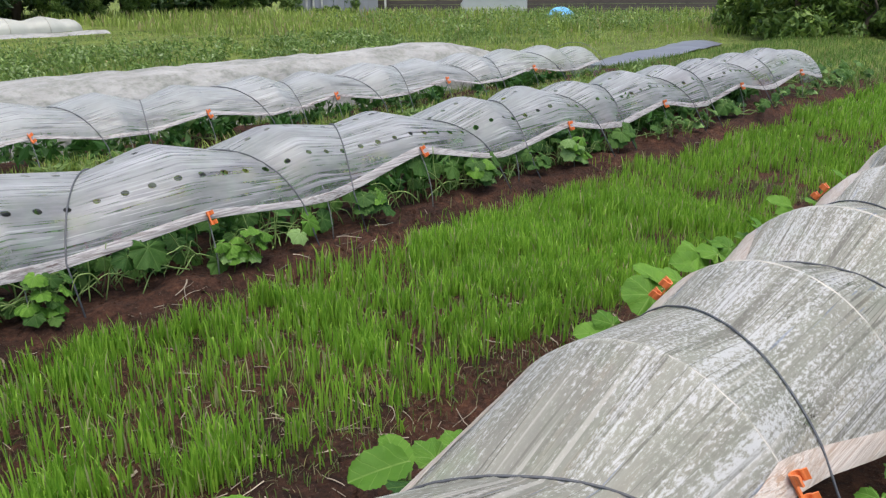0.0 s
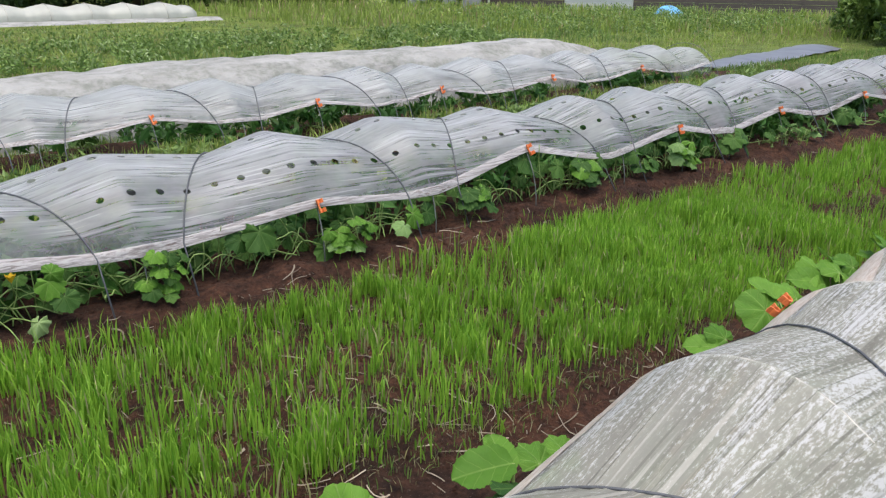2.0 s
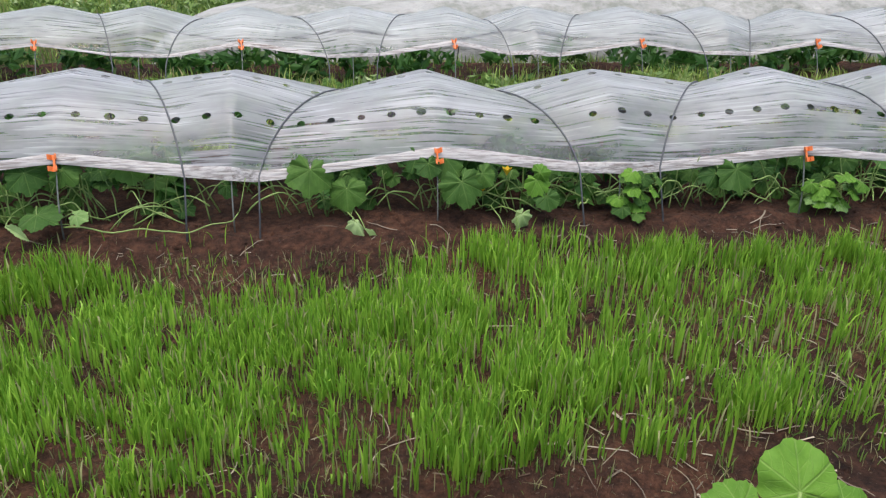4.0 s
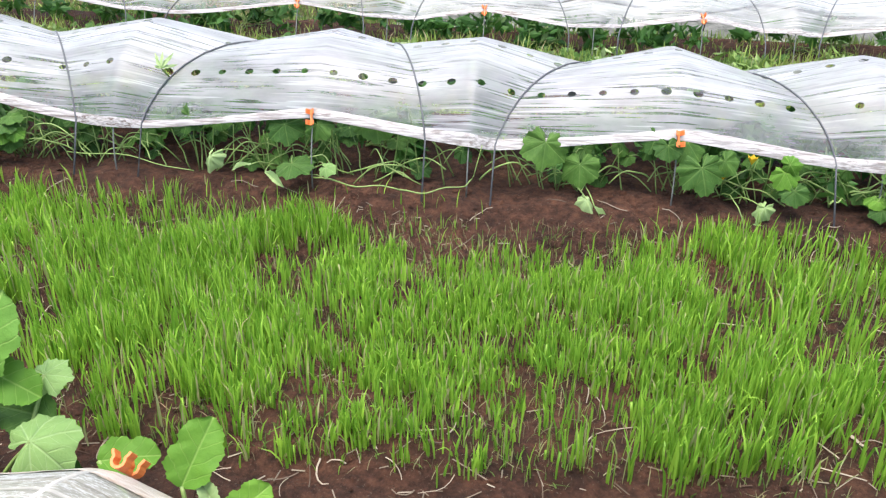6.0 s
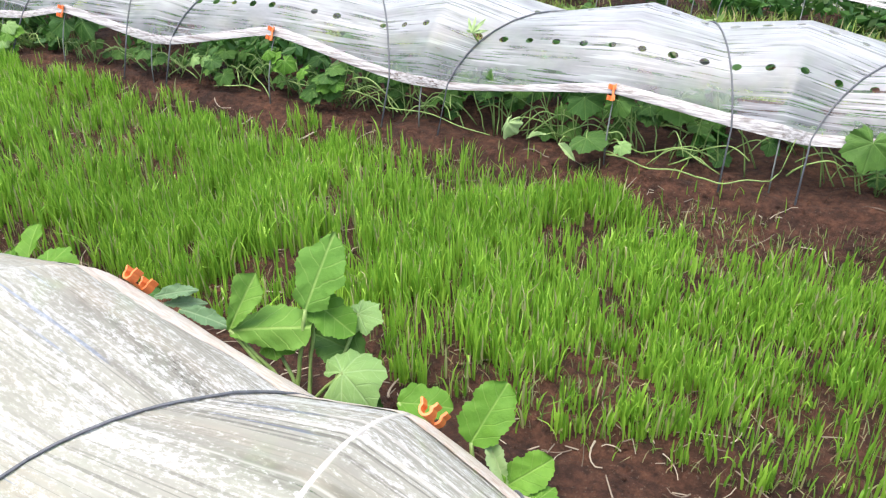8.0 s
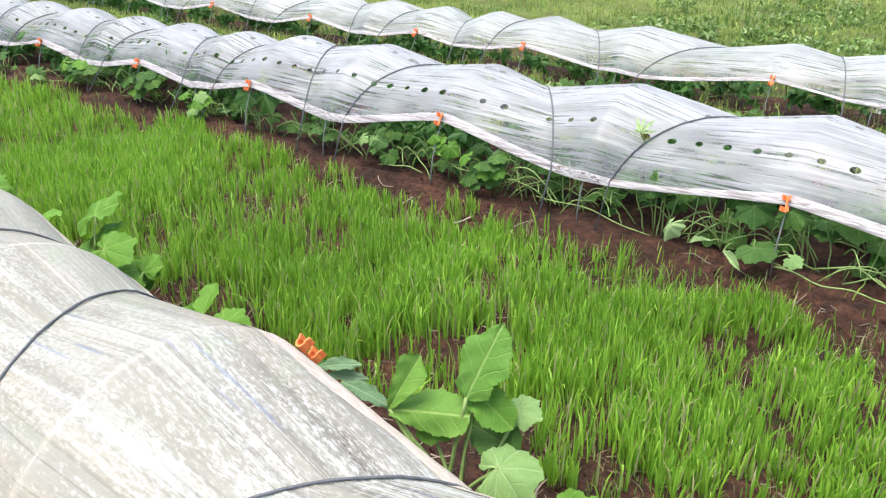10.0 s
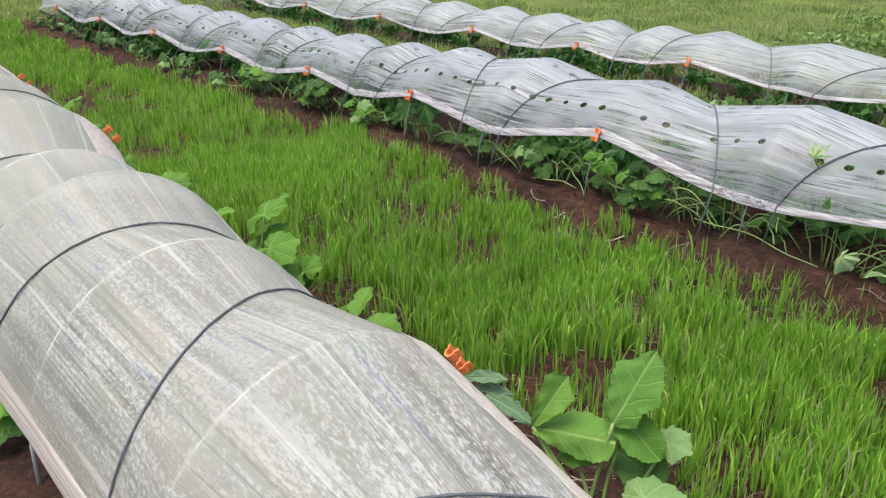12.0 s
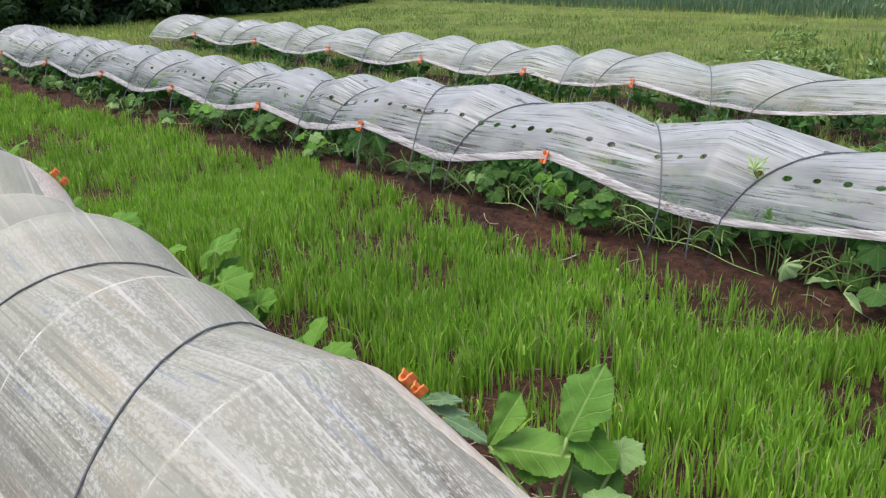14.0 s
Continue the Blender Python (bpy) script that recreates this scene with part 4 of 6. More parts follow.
def cluster(x, y, z, n, meshes, size, wide, high, seed, out=0.6):
    """Leaves gathered round a spot, turned mostly towards -y."""
    r_ = random.Random(seed)
    made = []
    for k in range(n):
        a = (k + r_.random()) / n * 2 - 1
        at = (x + wide * a * 0.6, y - 0.05 * r_.random(), z + high * (r_.random() - 0.5))
        tip = (a, -r_.uniform(0.1, 0.6), r_.uniform(-0.8, 0.3))
        made.append((r_.choice(meshes), at, tip, size * r_.uniform(0.8, 1.15), (0.5 * a, -r_.uniform(0.4, 1.0) * out, r_.uniform(0.4, 1.0))))
    return made


def tangle(x0, x1, n, seed, y=2.9, top=0.1):
    """Arching bare runners between two places along the row."""
    r_ = random.Random(seed)
    made = []
    for k in range(n):
        a = r_.uniform(x0, x1)
        b = a + r_.choice([-1, 1]) * r_.uniform(0.06, 0.26)
        if k % 3 == 0:
            made.append(((a, y + r_.uniform(-0.02, 0.1), 0.08), (a + r_.uniform(-0.08, 0.08), y + r_.uniform(-0.04, 0.06), 0.22 + top * r_.random()), r_.uniform(-0.03, 0.03)))
        else:
            made.append(((a, y + r_.uniform(-0.06, 0.1), 0.09 + r_.uniform(0, 0.08)), (b, y + r_.uniform(-0.1, 0.08), 0.09 + r_.uniform(0, top)), r_.uniform(0.01, 0.07)))
    return made


def perforated_row_plants():
    down, hang = (0.15, -0.35, -1.0), (0.1, -0.9, 0.45)
    dark, bright, pale = LEAVES, BRIGHT_LEAVES, PALE_LEAVES
    lobed = "squash plant with scalloped dark green leaves and bare pale vines"
    lively = "bushy squash shoot of crowded bright green leaves"
    vine_plant(-0.2, lobed, [
        (dark[0], (-0.22, 2.86, 0.29), (-0.1, -0.3, -1), 0.15, hang), (dark[3], (-0.09, 2.84, 0.22), (0.05, -0.2, -1), 0.125, (-0.2, -0.9, 0.4)),
        (LIMP_LEAF, (-0.06, 2.75, 0.12), (0.6, -0.6, -0.5), 0.085, (0.2, -0.7, 0.6)), (FOLDED_LEAF, (-0.03, 2.74, 0.1), (0.7, -0.5, -0.6), 0.09, (0.4, -0.6, 0.6)),
        (dark[1], (-0.42, 2.92, 0.27), down, 0.08, hang)], tangle(-0.25, 0.32, 9, 1))
    vine_plant(0.3, lobed, [
        (dark[2], (0.17, 2.87, 0.33), (-0.3, -0.3, -0.7), 0.10, hang), (dark[0], (0.28, 2.86, 0.32), (0.5, -0.3, -0.6), 0.115, hang), (dark[1], (0.21, 2.84, 0.31), down, 0.085, hang),
        (dark[2], (0.33, 2.80, 0.25), (0.2, -0.2, -1), 0.15, (0.15, -0.85, 0.5)), (dark[3], (0.41, 2.83, 0.27), (0.6, -0.2, -0.7), 0.09, hang),
        (LIMP_LEAF, (0.55, 2.74, 0.14), (-0.4, -0.4, -0.8), 0.085, (-0.3, -0.7, 0.5)), (FOLDED_LEAF, (0.50, 2.73, 0.06), (0.9, -0.2, -0.1), 0.11, (0, -0.4, 0.9))], tangle(0.3, 0.85, 8, 2), [(0.52, 2.90, 0.235), (0.43, 2.90, 0.17)])
    vine_plant(0.64, lobed, [(bright[0], (0.62, 2.83, 0.24), (0.4, -0.3, -0.6), 0.10, hang), (dark[1], (0.66, 2.81, 0.18), down, 0.085, hang), (bright[1], (0.63, 2.83, 0.27), (0.7, -0.1, 0.1), 0.07, hang)], tangle(0.6, 1.0, 5, 3))
    vine_plant(1.0, lively, cluster(1.0, 2.82, 0.19, 18, bright + dark[:1], 0.06, 0.12, 0.16, 4), tangle(1.0, 1.4, 5, 5))
    vine_plant(1.42, lobed, [(dark[0], (1.42, 2.84, 0.26), (0.15, -0.2, -1), 0.145, hang), (dark[3], (1.34, 2.85, 0.24), (-0.5, -0.2, -0.8), 0.09, hang)], tangle(1.2, 1.75, 6, 6))
    vine_plant(1.82, lively, cluster(1.82, 2.81, 0.19, 22, bright + pale[1:], 0.065, 0.17, 0.13, 7, 0.35) + [(dark[0], (1.72, 2.84, 0.12), down, 0.10, hang)], tangle(1.6, 2.1, 5, 8))
    vine_plant(2.16, lobed, [(bright[0], (2.18, 2.82, 0.2), (0.6, -0.3, -0.3), 0.11, hang), (pale[1], (2.10, 2.78, 0.17), (-0.7, -0.4, -0.2), 0.09, (0, -0.6, 0.7)), (dark[1], (2.27, 2.83, 0.19), (0.8, 0, -0.5), 0.09, hang)], tangle(2.0, 2.5, 5, 9))
    vine_plant(2.58, lobed, cluster(2.58, 2.84, 0.2, 9, dark[:3] + bright[:1], 0.09, 0.13, 0.1, 10), tangle(2.45, 3.1, 8, 11, top=0.2))
    vine_plant(3.06, lobed, [(dark[1], (2.98, 2.9, 0.33), down, 0.13, hang), (dark[0], (3.2, 2.87, 0.27), down, 0.12, hang)], tangle(2.8, 3.4, 8, 12, top=0.22))
    vine_plant(3.42, lively, cluster(3.42, 2.84, 0.22, 14, bright + dark[:2] + pale[1:], 0.09, 0.16, 0.14, 13), tangle(3.2, 3.8, 5, 14))
    vine_plant(3.9, lobed, cluster(3.9, 2.86, 0.22, 4, dark, 0.11, 0.15, 0.1, 15), tangle(3.6, 4.2, 5, 16))
    vine_plant(4.3, lively, cluster(4.3, 2.84, 0.21, 18, bright + pale[1:], 0.085, 0.2, 0.14, 17), tangle(4.0, 4.6, 4, 18))
    vine_plant(4.9, lobed, cluster(4.9, 2.86, 0.2, 6, dark, 0.12, 0.24, 0.1, 19), tangle(4.6, 5.3, 5, 20))
    # to the other side
    vine_plant(-0.86, lobed, [(dark[1], (-0.86, 2.92, 0.33), (0.1, -0.2, -1), 0.145, (0.1, -0.9, 0.3)), (dark[0], (-0.72, 2.94, 0.28), down, 0.07, hang)],
               tangle(-0.75, -0.42, 5, 21, top=0.2) + [((-1.08, 2.79, 0.12), (-0.74, 2.74, 0.115), 0.0), ((-0.74, 2.74, 0.115), (-0.5, 2.78, 0.13), -0.012), ((-0.5, 2.78, 0.13), (-0.45, 2.84, 0.27), -0.03)])
    vine_plant(-1.22, lobed, [
        (dark[0], (-1.2, 2.86, 0.30), (0.2, -0.2, -1), 0.12, hang), (dark[2], (-1.07, 2.85, 0.31), (0.6, -0.2, -0.7), 0.10, hang), (dark[1], (-1.16, 2.79, 0.17), (0.8, -0.4, -0.3), 0.125, (0.1, -0.3, 0.9)),
        (LIMP_LEAF, (-1.47, 2.77, 0.19), (-0.2, -0.3, -1), 0.095, (-0.2, -0.85, 0.4)), (FOLDED_LEAF, (-1.31, 2.76, 0.17), (-0.9, -0.2, -0.1), 0.09, (0, -0.5, 0.8)), (FOLDED_LEAF, (-1.25, 2.74, 0.15), (0.8, -0.4, -0.3), 0.10, (0, -0.6, 0.7)),
        (pale[1], (-1.02, 2.75, 0.18), (0.6, -0.4, 0.2), 0.065, (0, -0.5, 0.8))], tangle(-1.5, -1.0, 8, 22, 2.86))
    vine_plant(-1.6, lobed, [(dark[2], (-1.58, 2.87, 0.31), (-0.3, -0.2, -1), 0.11, hang), (dark[0], (-1.7, 2.9, 0.29), (-0.6, -0.2, -0.6), 0.09, hang), (dark[1], (-1.47, 2.9, 0.3), down, 0.08, hang)],
               tangle(-1.9, -1.4, 4, 23) + [((-2.1, 2.84, 0.14), (-1.55, 2.78, 0.12), 0.012)])
    vine_plant(-2.06, lobed, [(dark[1], (-2.05, 2.9, 0.27), down, 0.075, hang)], tangle(-2.35, -1.85, 7, 24) + [((-2.2, 2.82, 0.25), (-1.98, 2.84, 0.12), 0.05)])
    vine_plant(-2.36, lobed, cluster(-2.36, 2.84, 0.22, 11, dark[:2] + bright[:1], 0.08, 0.14, 0.12, 25), tangle(-2.5, -2.1, 5, 26))
    vine_plant(-2.62, lively, cluster(-2.62, 2.88, 0.27, 4, bright, 0.08, 0.1, 0.08, 27), tangle(-2.8, -2.4, 3, 28))
    vine_plant(-3.04, "grey-green squash shoot with small leaves near bare soil", cluster(-3.04, 2.86, 0.2, 6, dark[1:3] + pale[1:], 0.075, 0.2, 0.1, 29), tangle(-3.2, -2.85, 3, 30))
    vine_plant(-3.4, lobed, cluster(-3.4, 2.87, 0.23, 4, dark[1:], 0.09, 0.14, 0.08, 31), tangle(-3.6, -3.2, 3, 32))
    vine_plant(-3.92, "squash plant with two broad rounded leaves", [(dark[1], (-3.98, 2.87, 0.30), (-0.6, -0.3, -0.6), 0.14, hang), (dark[3], (-3.83, 2.86, 0.31), (0.6, -0.3, -0.6), 0.14, hang)], tangle(-4.1, -3.7, 3, 33))
    vine_plant(-4.38, lively, cluster(-4.38, 2.82, 0.2, 10, bright + pale[1:], 0.08, 0.12, 0.16, 34), tangle(-4.6, -4.2, 3, 35))
    vine_plant(-5.0, lobed, cluster(-5.0, 2.86, 0.24, 7, dark + bright[:1], 0.11, 0.25, 0.12, 36), tangle(-5.3, -4.8, 4, 37))
    vine_plant(-5.7, lively, cluster(-5.7, 2.85, 0.24, 8, dark[:2] + bright, 0.11, 0.26, 0.12, 38), tangle(-6.0, -5.4, 4, 39))


perforated_row_plants()


def rows_of_plants():
    kinds = [squash_plant(11), squash_plant(12, 0.22, 12, pale=3), squash_plant(13, 0.12, 10, (0.06, 0.12), 1), squash_plant(14, 0.18, 11, pale=1), squash_plant(15, 0.24, 12, (0.08, 0.145), 2)]
    r_ = random.Random(5)
    used = set()

    def put(x, y, turn, size):
        k = r_.randrange(len(kinds))
        m = pose(x, y, drop_to(x, y) - 0.005, 0, 0, turn) @ Matrix.Scale(size, 4)
        if k in used:
            ob = copy_thing(kinds[k], m)
            ob.matrix_basis = m
        else:
            used.add(k)
            kinds[k].matrix_basis = m
    spots = []
    x = -10.3
    while x < -6.0:
        spots.append(x)
        x += r_.uniform(0.55, 0.95)
    x = 5.5
    while x < 9.9:
        spots.append(x)
        x += r_.uniform(0.5, 0.9)
    for x in spots:
        put(x, MID_Y - 0.27 + r_.uniform(-0.05, 0.05), r_.uniform(-25, 25), r_.uniform(0.8, 1.0))
    x = -10.2
    while x < 8.6:
        put(x, FAR_Y - 0.32 + r_.uniform(-0.06, 0.08), r_.uniform(-25, 25), r_.uniform(0.55, 0.85))
        x += r_.uniform(0.8, 1.5)
    for x in (9.25, 9.7, 10.2):
        put(x, MID_Y + 0.1, r_.uniform(0, 360), 1.1)
    # inside and behind the tunnels
    for yc, step in ((MID_Y, 1.5), (FAR_Y, 1.9), (NEAR_Y, 0.9)):
        x = -10.0
        while x < 8.2:
            put(x + r_.uniform(-0.2, 0.2), yc + 0.1, r_.uniform(120, 240), 0.85)
            x += step


rows_of_plants()


def hero_plants():
    """The large-leaved squash shoots beside the dewy tunnel."""
    r_ = random.Random(3)

    def shoot(x, y, parts_, label, thick=0.0055):
        z = drop_to(x, y)
        root = thing("squash_shoot", label, "squash plant", "squash plants", pose(x, y, z))
        for me, base, tip, size, face in parts_:
            top = Vector(base) - Vector((x, y, z))
            foot = Vector((r_.uniform(-0.05, 0.05), r_.uniform(-0.04, 0.02), -0.01))
            part("petiole", link_mesh("petiole", *tube(curve_points(foot, top, 0.015, 8, 0.003, r_), thick, 6, 0.75), STEM, True), root)
            set_leaf(root, me, top, face, Vector(tip) - Vector(base), size)
        return root

    up, side = (0.1, -0.45, 0.85), (0.25, -0.85, 0.45)
    shoot(-1.26, 1.12, [
        (HERO_LEAF, (-1.272, 1.18, 0.335), (-1.229, 1.23, 0.532), 0.205, side),
        (LOBE_UP, (-1.422, 1.10, 0.285), (-1.372, 1.15, 0.445), 0.155, (0.3, -0.85, 0.4)),
        (LOBE_OUT, (-1.420, 1.10, 0.285), (-1.225, 1.16, 0.335), 0.205, (0.1, -0.6, 0.8)),
        (YOUNG_LEAF, (-1.28, 1.22, 0.33), (-1.17, 1.22, 0.27), 0.135, (0.2, -0.6, 0.75)),
        (PALE_LEAVES[1], (-1.19, 1.26, 0.30), (-1.11, 1.29, 0.27), 0.08, up),
        (FAN_LEAF, (-1.145, 1.12, 0.25), (-1.05, 1.18, 0.28), 0.13, (0.1, -0.3, 0.95)),
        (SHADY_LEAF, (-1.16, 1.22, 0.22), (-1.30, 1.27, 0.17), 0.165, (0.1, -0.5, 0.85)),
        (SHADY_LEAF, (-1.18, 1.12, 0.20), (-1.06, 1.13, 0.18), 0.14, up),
        (ROUND_LEAF, (-1.36, 1.16, 0.25), (-1.30, 1.3, 0.20), 0.12, up),
    ], "squash shoot with large upright pale-backed lobed leaves")
    shoot(-0.82, 1.05, [
        (YOUNG_LEAF, (-0.84, 1.10, 0.20), (-0.79, 1.16, 0.34), 0.155, (0.15, -0.8, 0.55)),
        (FOLDED_LEAF, (-0.76, 1.09, 0.13), (-0.82, 1.10, 0.28), 0.13, (0.6, -0.7, 0.4)),
        (YOUNG_LEAF, (-0.76, 1.09, 0.13), (-0.67, 1.13, 0.21), 0.12, (0.2, -0.7, 0.6)),
        (YOUNG_LEAF, (-1.02, 1.13, 0.21), (-0.90, 1.17, 0.22), 0.13, (0.1, -0.4, 0.9)),
        (BROAD_LEAF, (-0.70, 1.08, 0.12), (-0.60, 1.10, 0.12), 0.09, up),
    ], "squash shoot with broad bright green leaves")
    shoot(-1.62, 1.06, [
        (GREY_LOBE, (-1.66, 1.12, 0.29), (-1.50, 1.17, 0.35), 0.13, (-0.2, -0.6, 0.8)),
        (GREY_LOBE, (-1.63, 1.12, 0.28), (-1.53, 1.16, 0.31), 0.11, (0.2, -0.5, 0.8)),
        (GREY_LOBE, (-1.58, 1.12, 0.28), (-1.43, 1.14, 0.25), 0.15, (0.0, -0.35, 0.9)),
        (LEAVES[3], (-1.72, 1.10, 0.27), (-1.82, 1.13, 0.30), 0.13, (-0.2, -0.3, 0.9)),
    ], "small squash shoot with grey-green drooping leaves")
    shoot(1.1, 1.06, [
        (YOUNG_LEAF, (1.16, 1.12, 0.20), (0.98, 1.17, 0.235), 0.17, (-0.1, -0.35, 0.9)),
        (YOUNG_LEAF, (1.15, 1.13, 0.17), (1.20, 1.27, 0.20), 0.13, (0.0, -0.5, 0.85)),
        (BROAD_LEAF, (1.24, 1.11, 0.17), (1.37, 1.17, 0.20), 0.13, (0.2, -0.4, 0.85)),
        (BROAD_LEAF, (1.34, 1.12, 0.15), (1.48, 1.18, 0.17), 0.11, (0.2, -0.5, 0.8)),
    ], "squash shoot with broad bright green leaves")
    shoot(0.72, 1.06, [
        (ROUND_LEAF, (0.72, 1.13, 0.22), (0.73, 1.20, 0.36), 0.145, (-0.1, -0.8, 0.55)),
        (BROAD_LEAF, (0.60, 1.12, 0.20), (0.50, 1.15, 0.23), 0.11, (-0.2, -0.5, 0.8)),
        (ROUND_LEAF, (0.82, 1.12, 0.17), (0.93, 1.17, 0.18), 0.11, up),
    ], "squash shoot with one round upright leaf")
    for x, n, s, z in ((-2.06, 2, 0.10, 0.33), (-2.18, 3, 0.12, 0.35), (-2.45, 3, 0.12, 0.34), (-2.64, 6, 0.16, 0.46), (-3.0, 3, 0.13, 0.36), (-3.42, 5, 0.14, 0.42), (-3.78, 3, 0.13, 0.38), (-4.3, 7, 0.19, 0.55), (-5.4, 5, 0.17, 0.45), (-6.8, 5, 0.17, 0.45), (2.05, 4, 0.106, 0.32), (2.35, 4, 0.13, 0.34), (2.68, 4, 0.145, 0.36), (2.9, 3, 0.122, 0.36), (3.15, 5, 0.13, 0.34), (3.6, 5, 0.122, 0.34), (4.2, 5, 0.122, 0.32), (5.0, 4, 0.122, 0.32), (6.2, 5, 0.122, 0.32)):
        leaves_ = []
        for q in range(n):
            a = r_.uniform(-1, 1)
            me = r_.choice([ROUND_LEAF, YOUNG_LEAF, BROAD_LEAF, BRIGHT_LEAVES[0], YOUNG_LEAF])
            high = r_.uniform(0.6, 1.0)
            base = Vector((x + 0.09 * a, 1.12 + r_.uniform(-0.01, 0.08), z * high * 0.88))
            tip = Vector((a, r_.uniform(-0.1, 0.7), r_.uniform(-0.3, 0.2) + 0.8 * (high - 0.6)))
            leaves_.append((me, base, base + tip, s * r_.uniform(0.8, 1.15), (0.3 * a, r_.uniform(-0.7, -0.3), 0.75)))
        shoot(x, 1.06, leaves_, "squash shoot with rounded green leaves beside the tunnel", 0.004)
    # camera side of the dewy tunnel
    for x, s in ((1.98, 0.10), (2.25, 0.11), (-2.6, 0.11), (-3.1, 0.11), (2.7, 0.12)):
        leaves_ = []
        for q in range(5):
            a = r_.uniform(-1, 1)
            base = Vector((x + 0.12 * a, 0.27 + r_.uniform(-0.06, 0.04), r_.uniform(0.1, 0.18)))
            leaves_.append((r_.choice(LEAVES + BRIGHT_LEAVES), base, base + Vector((a, -0.5, 0.1)), s, (0.3 * a, -0.3, 0.8)))
        shoot(x, 0.25, leaves_, "squash shoot with dark green leaves beside the tunnel")
    # seedling through a film hole
    root = thing("squash_sprout", "small bright green sprout poking through a film hole", "sprout", at=pose(-1.70, MID_Y - 0.285, 0.44))
    part("petiole", link_mesh("petiole", *tube([(0, 0.05, -0.03), (0, 0.01, 0.0), (0, -0.02, 0.03)], 0.004, 5, 0.8), STEM, True), root)
    for a, size in ((20, 0.07), (58, 0.085), (95, 0.075), (130, 0.09), (168, 0.06)):
        t = radians(a)
        set_leaf(root, SPRIG, (0, -0.02, 0.03), (0.4 * math.cos(t), -0.8, 0.4), (math.cos(t), -0.25, 0.8 * math.sin(t) + 0.15), size)


hero_plants()


# ---------- weeds, straw and clods ----------
def spread(n, x0, x1, y0, y1):
    return rng.uniform(x0, x1, n), rng.uniform(y0, y1, n)


def undergrowth():
    x, y = spread(15000, -11.5, 9.5, 3.72, 4.62)
    k = vnoise(x, y, 0.4) + 0.3 * rng.random(len(x)) > 0.58
    x, y = x[k], y[k]
    blades("weed_grass", x, y, rng.uniform(0.02, 0.08, len(x)), rng.uniform(0.004, 0.009, len(x)), OLDGRASS, "low mixed green weeds between the tunnels", "weeds", 0.6)
    x, y = spread(14000, -11.5, 9.5, 5.62, 5.98)
    blades("weed_grass", x, y, rng.uniform(0.03, 0.09, len(x)), rng.uniform(0.004, 0.009, len(x)), WEED, "low green weeds beside the fleece row", "weeds", 0.6)
    x, y = spread(9000, -10.5, 7.8, 4.72, 5.6)
    k = vnoise(x + 2, y, 0.35) + 0.3 * rng.random(len(x)) > 0.5
    x, y = x[k], y[k]
    blades("weed_grass", x, y, rng.uniform(0.02, 0.06, len(x)), rng.uniform(0.004, 0.010, len(x)), OLDGRASS, "rank green weeds under the far film", "weeds", 0.45)
    # matted low growth in front of the farther tunnel
    x, y = spread(60000, -10.8, 8.4, 3.8, 4.95)
    k = vnoise(x + 5, y + 1, 0.3) + 0.35 * rng.random(len(x)) > 0.5
    x, y = x[k], y[k]
    blades("weed_grass", x, y, rng.uniform(0.02, 0.07, len(x)), rng.uniform(0.005, 0.012, len(x)), OLDGRASS, "matted yellowish green weeds on bare soil", "weeds", 0.9)
    x, y = spread(26000, -10.8, 8.4, 4.45, 4.82)
    k = vnoise(x + 1, y + 7, 0.4) + 0.3 * rng.random(len(x)) > 0.55
    x, y = x[k], y[k]
    blades("weed_grass", x, y, rng.uniform(0.06, 0.19, len(x)), rng.uniform(0.004, 0.010, len(x)), OLDGRASS, "rank yellowish grass beside the farther tunnel", "weeds", 0.55)
    # sparse shoots on the bare soil edge
    x, y = spread(1500, -11, 9, 2.55, 2.8)
    k = vnoise(x, y, 0.3) > 0.55
    x, y = x[k], y[k]
    blades("barley", x, y, rng.uniform(0.04, 0.09, len(x)), rng.uniform(0.003, 0.005, len(x)), BARLEY, "scattered young barley shoots on bare soil", "barley", 0.4)
    # tunnel row ends
    x, y = spread(12000, 9.2, 16, 2.6, 5.9)
    blades("field_grass", x, y, rng.uniform(0.04, 0.12, len(x)), rng.uniform(0.006, 0.012, len(x)), WEED, "dull green grass at the end of the rows", "grass", 0.5)
    x, y = spread(14000, -16.5, -10.9, -1, 8)
    blades("field_grass", x, y, rng.uniform(0.04, 0.12, len(x)), rng.uniform(0.006, 0.014, len(x)), OLDGRASS, "short yellowish green grass at the end of the rows", "grass", 0.6)


undergrowth()


CLUMP = blade_material("clump_leaf", (0.10, 0.17, 0.04), (0.22, 0.34, 0.08), (0.34, 0.43, 0.20), 0.10, 0.3)


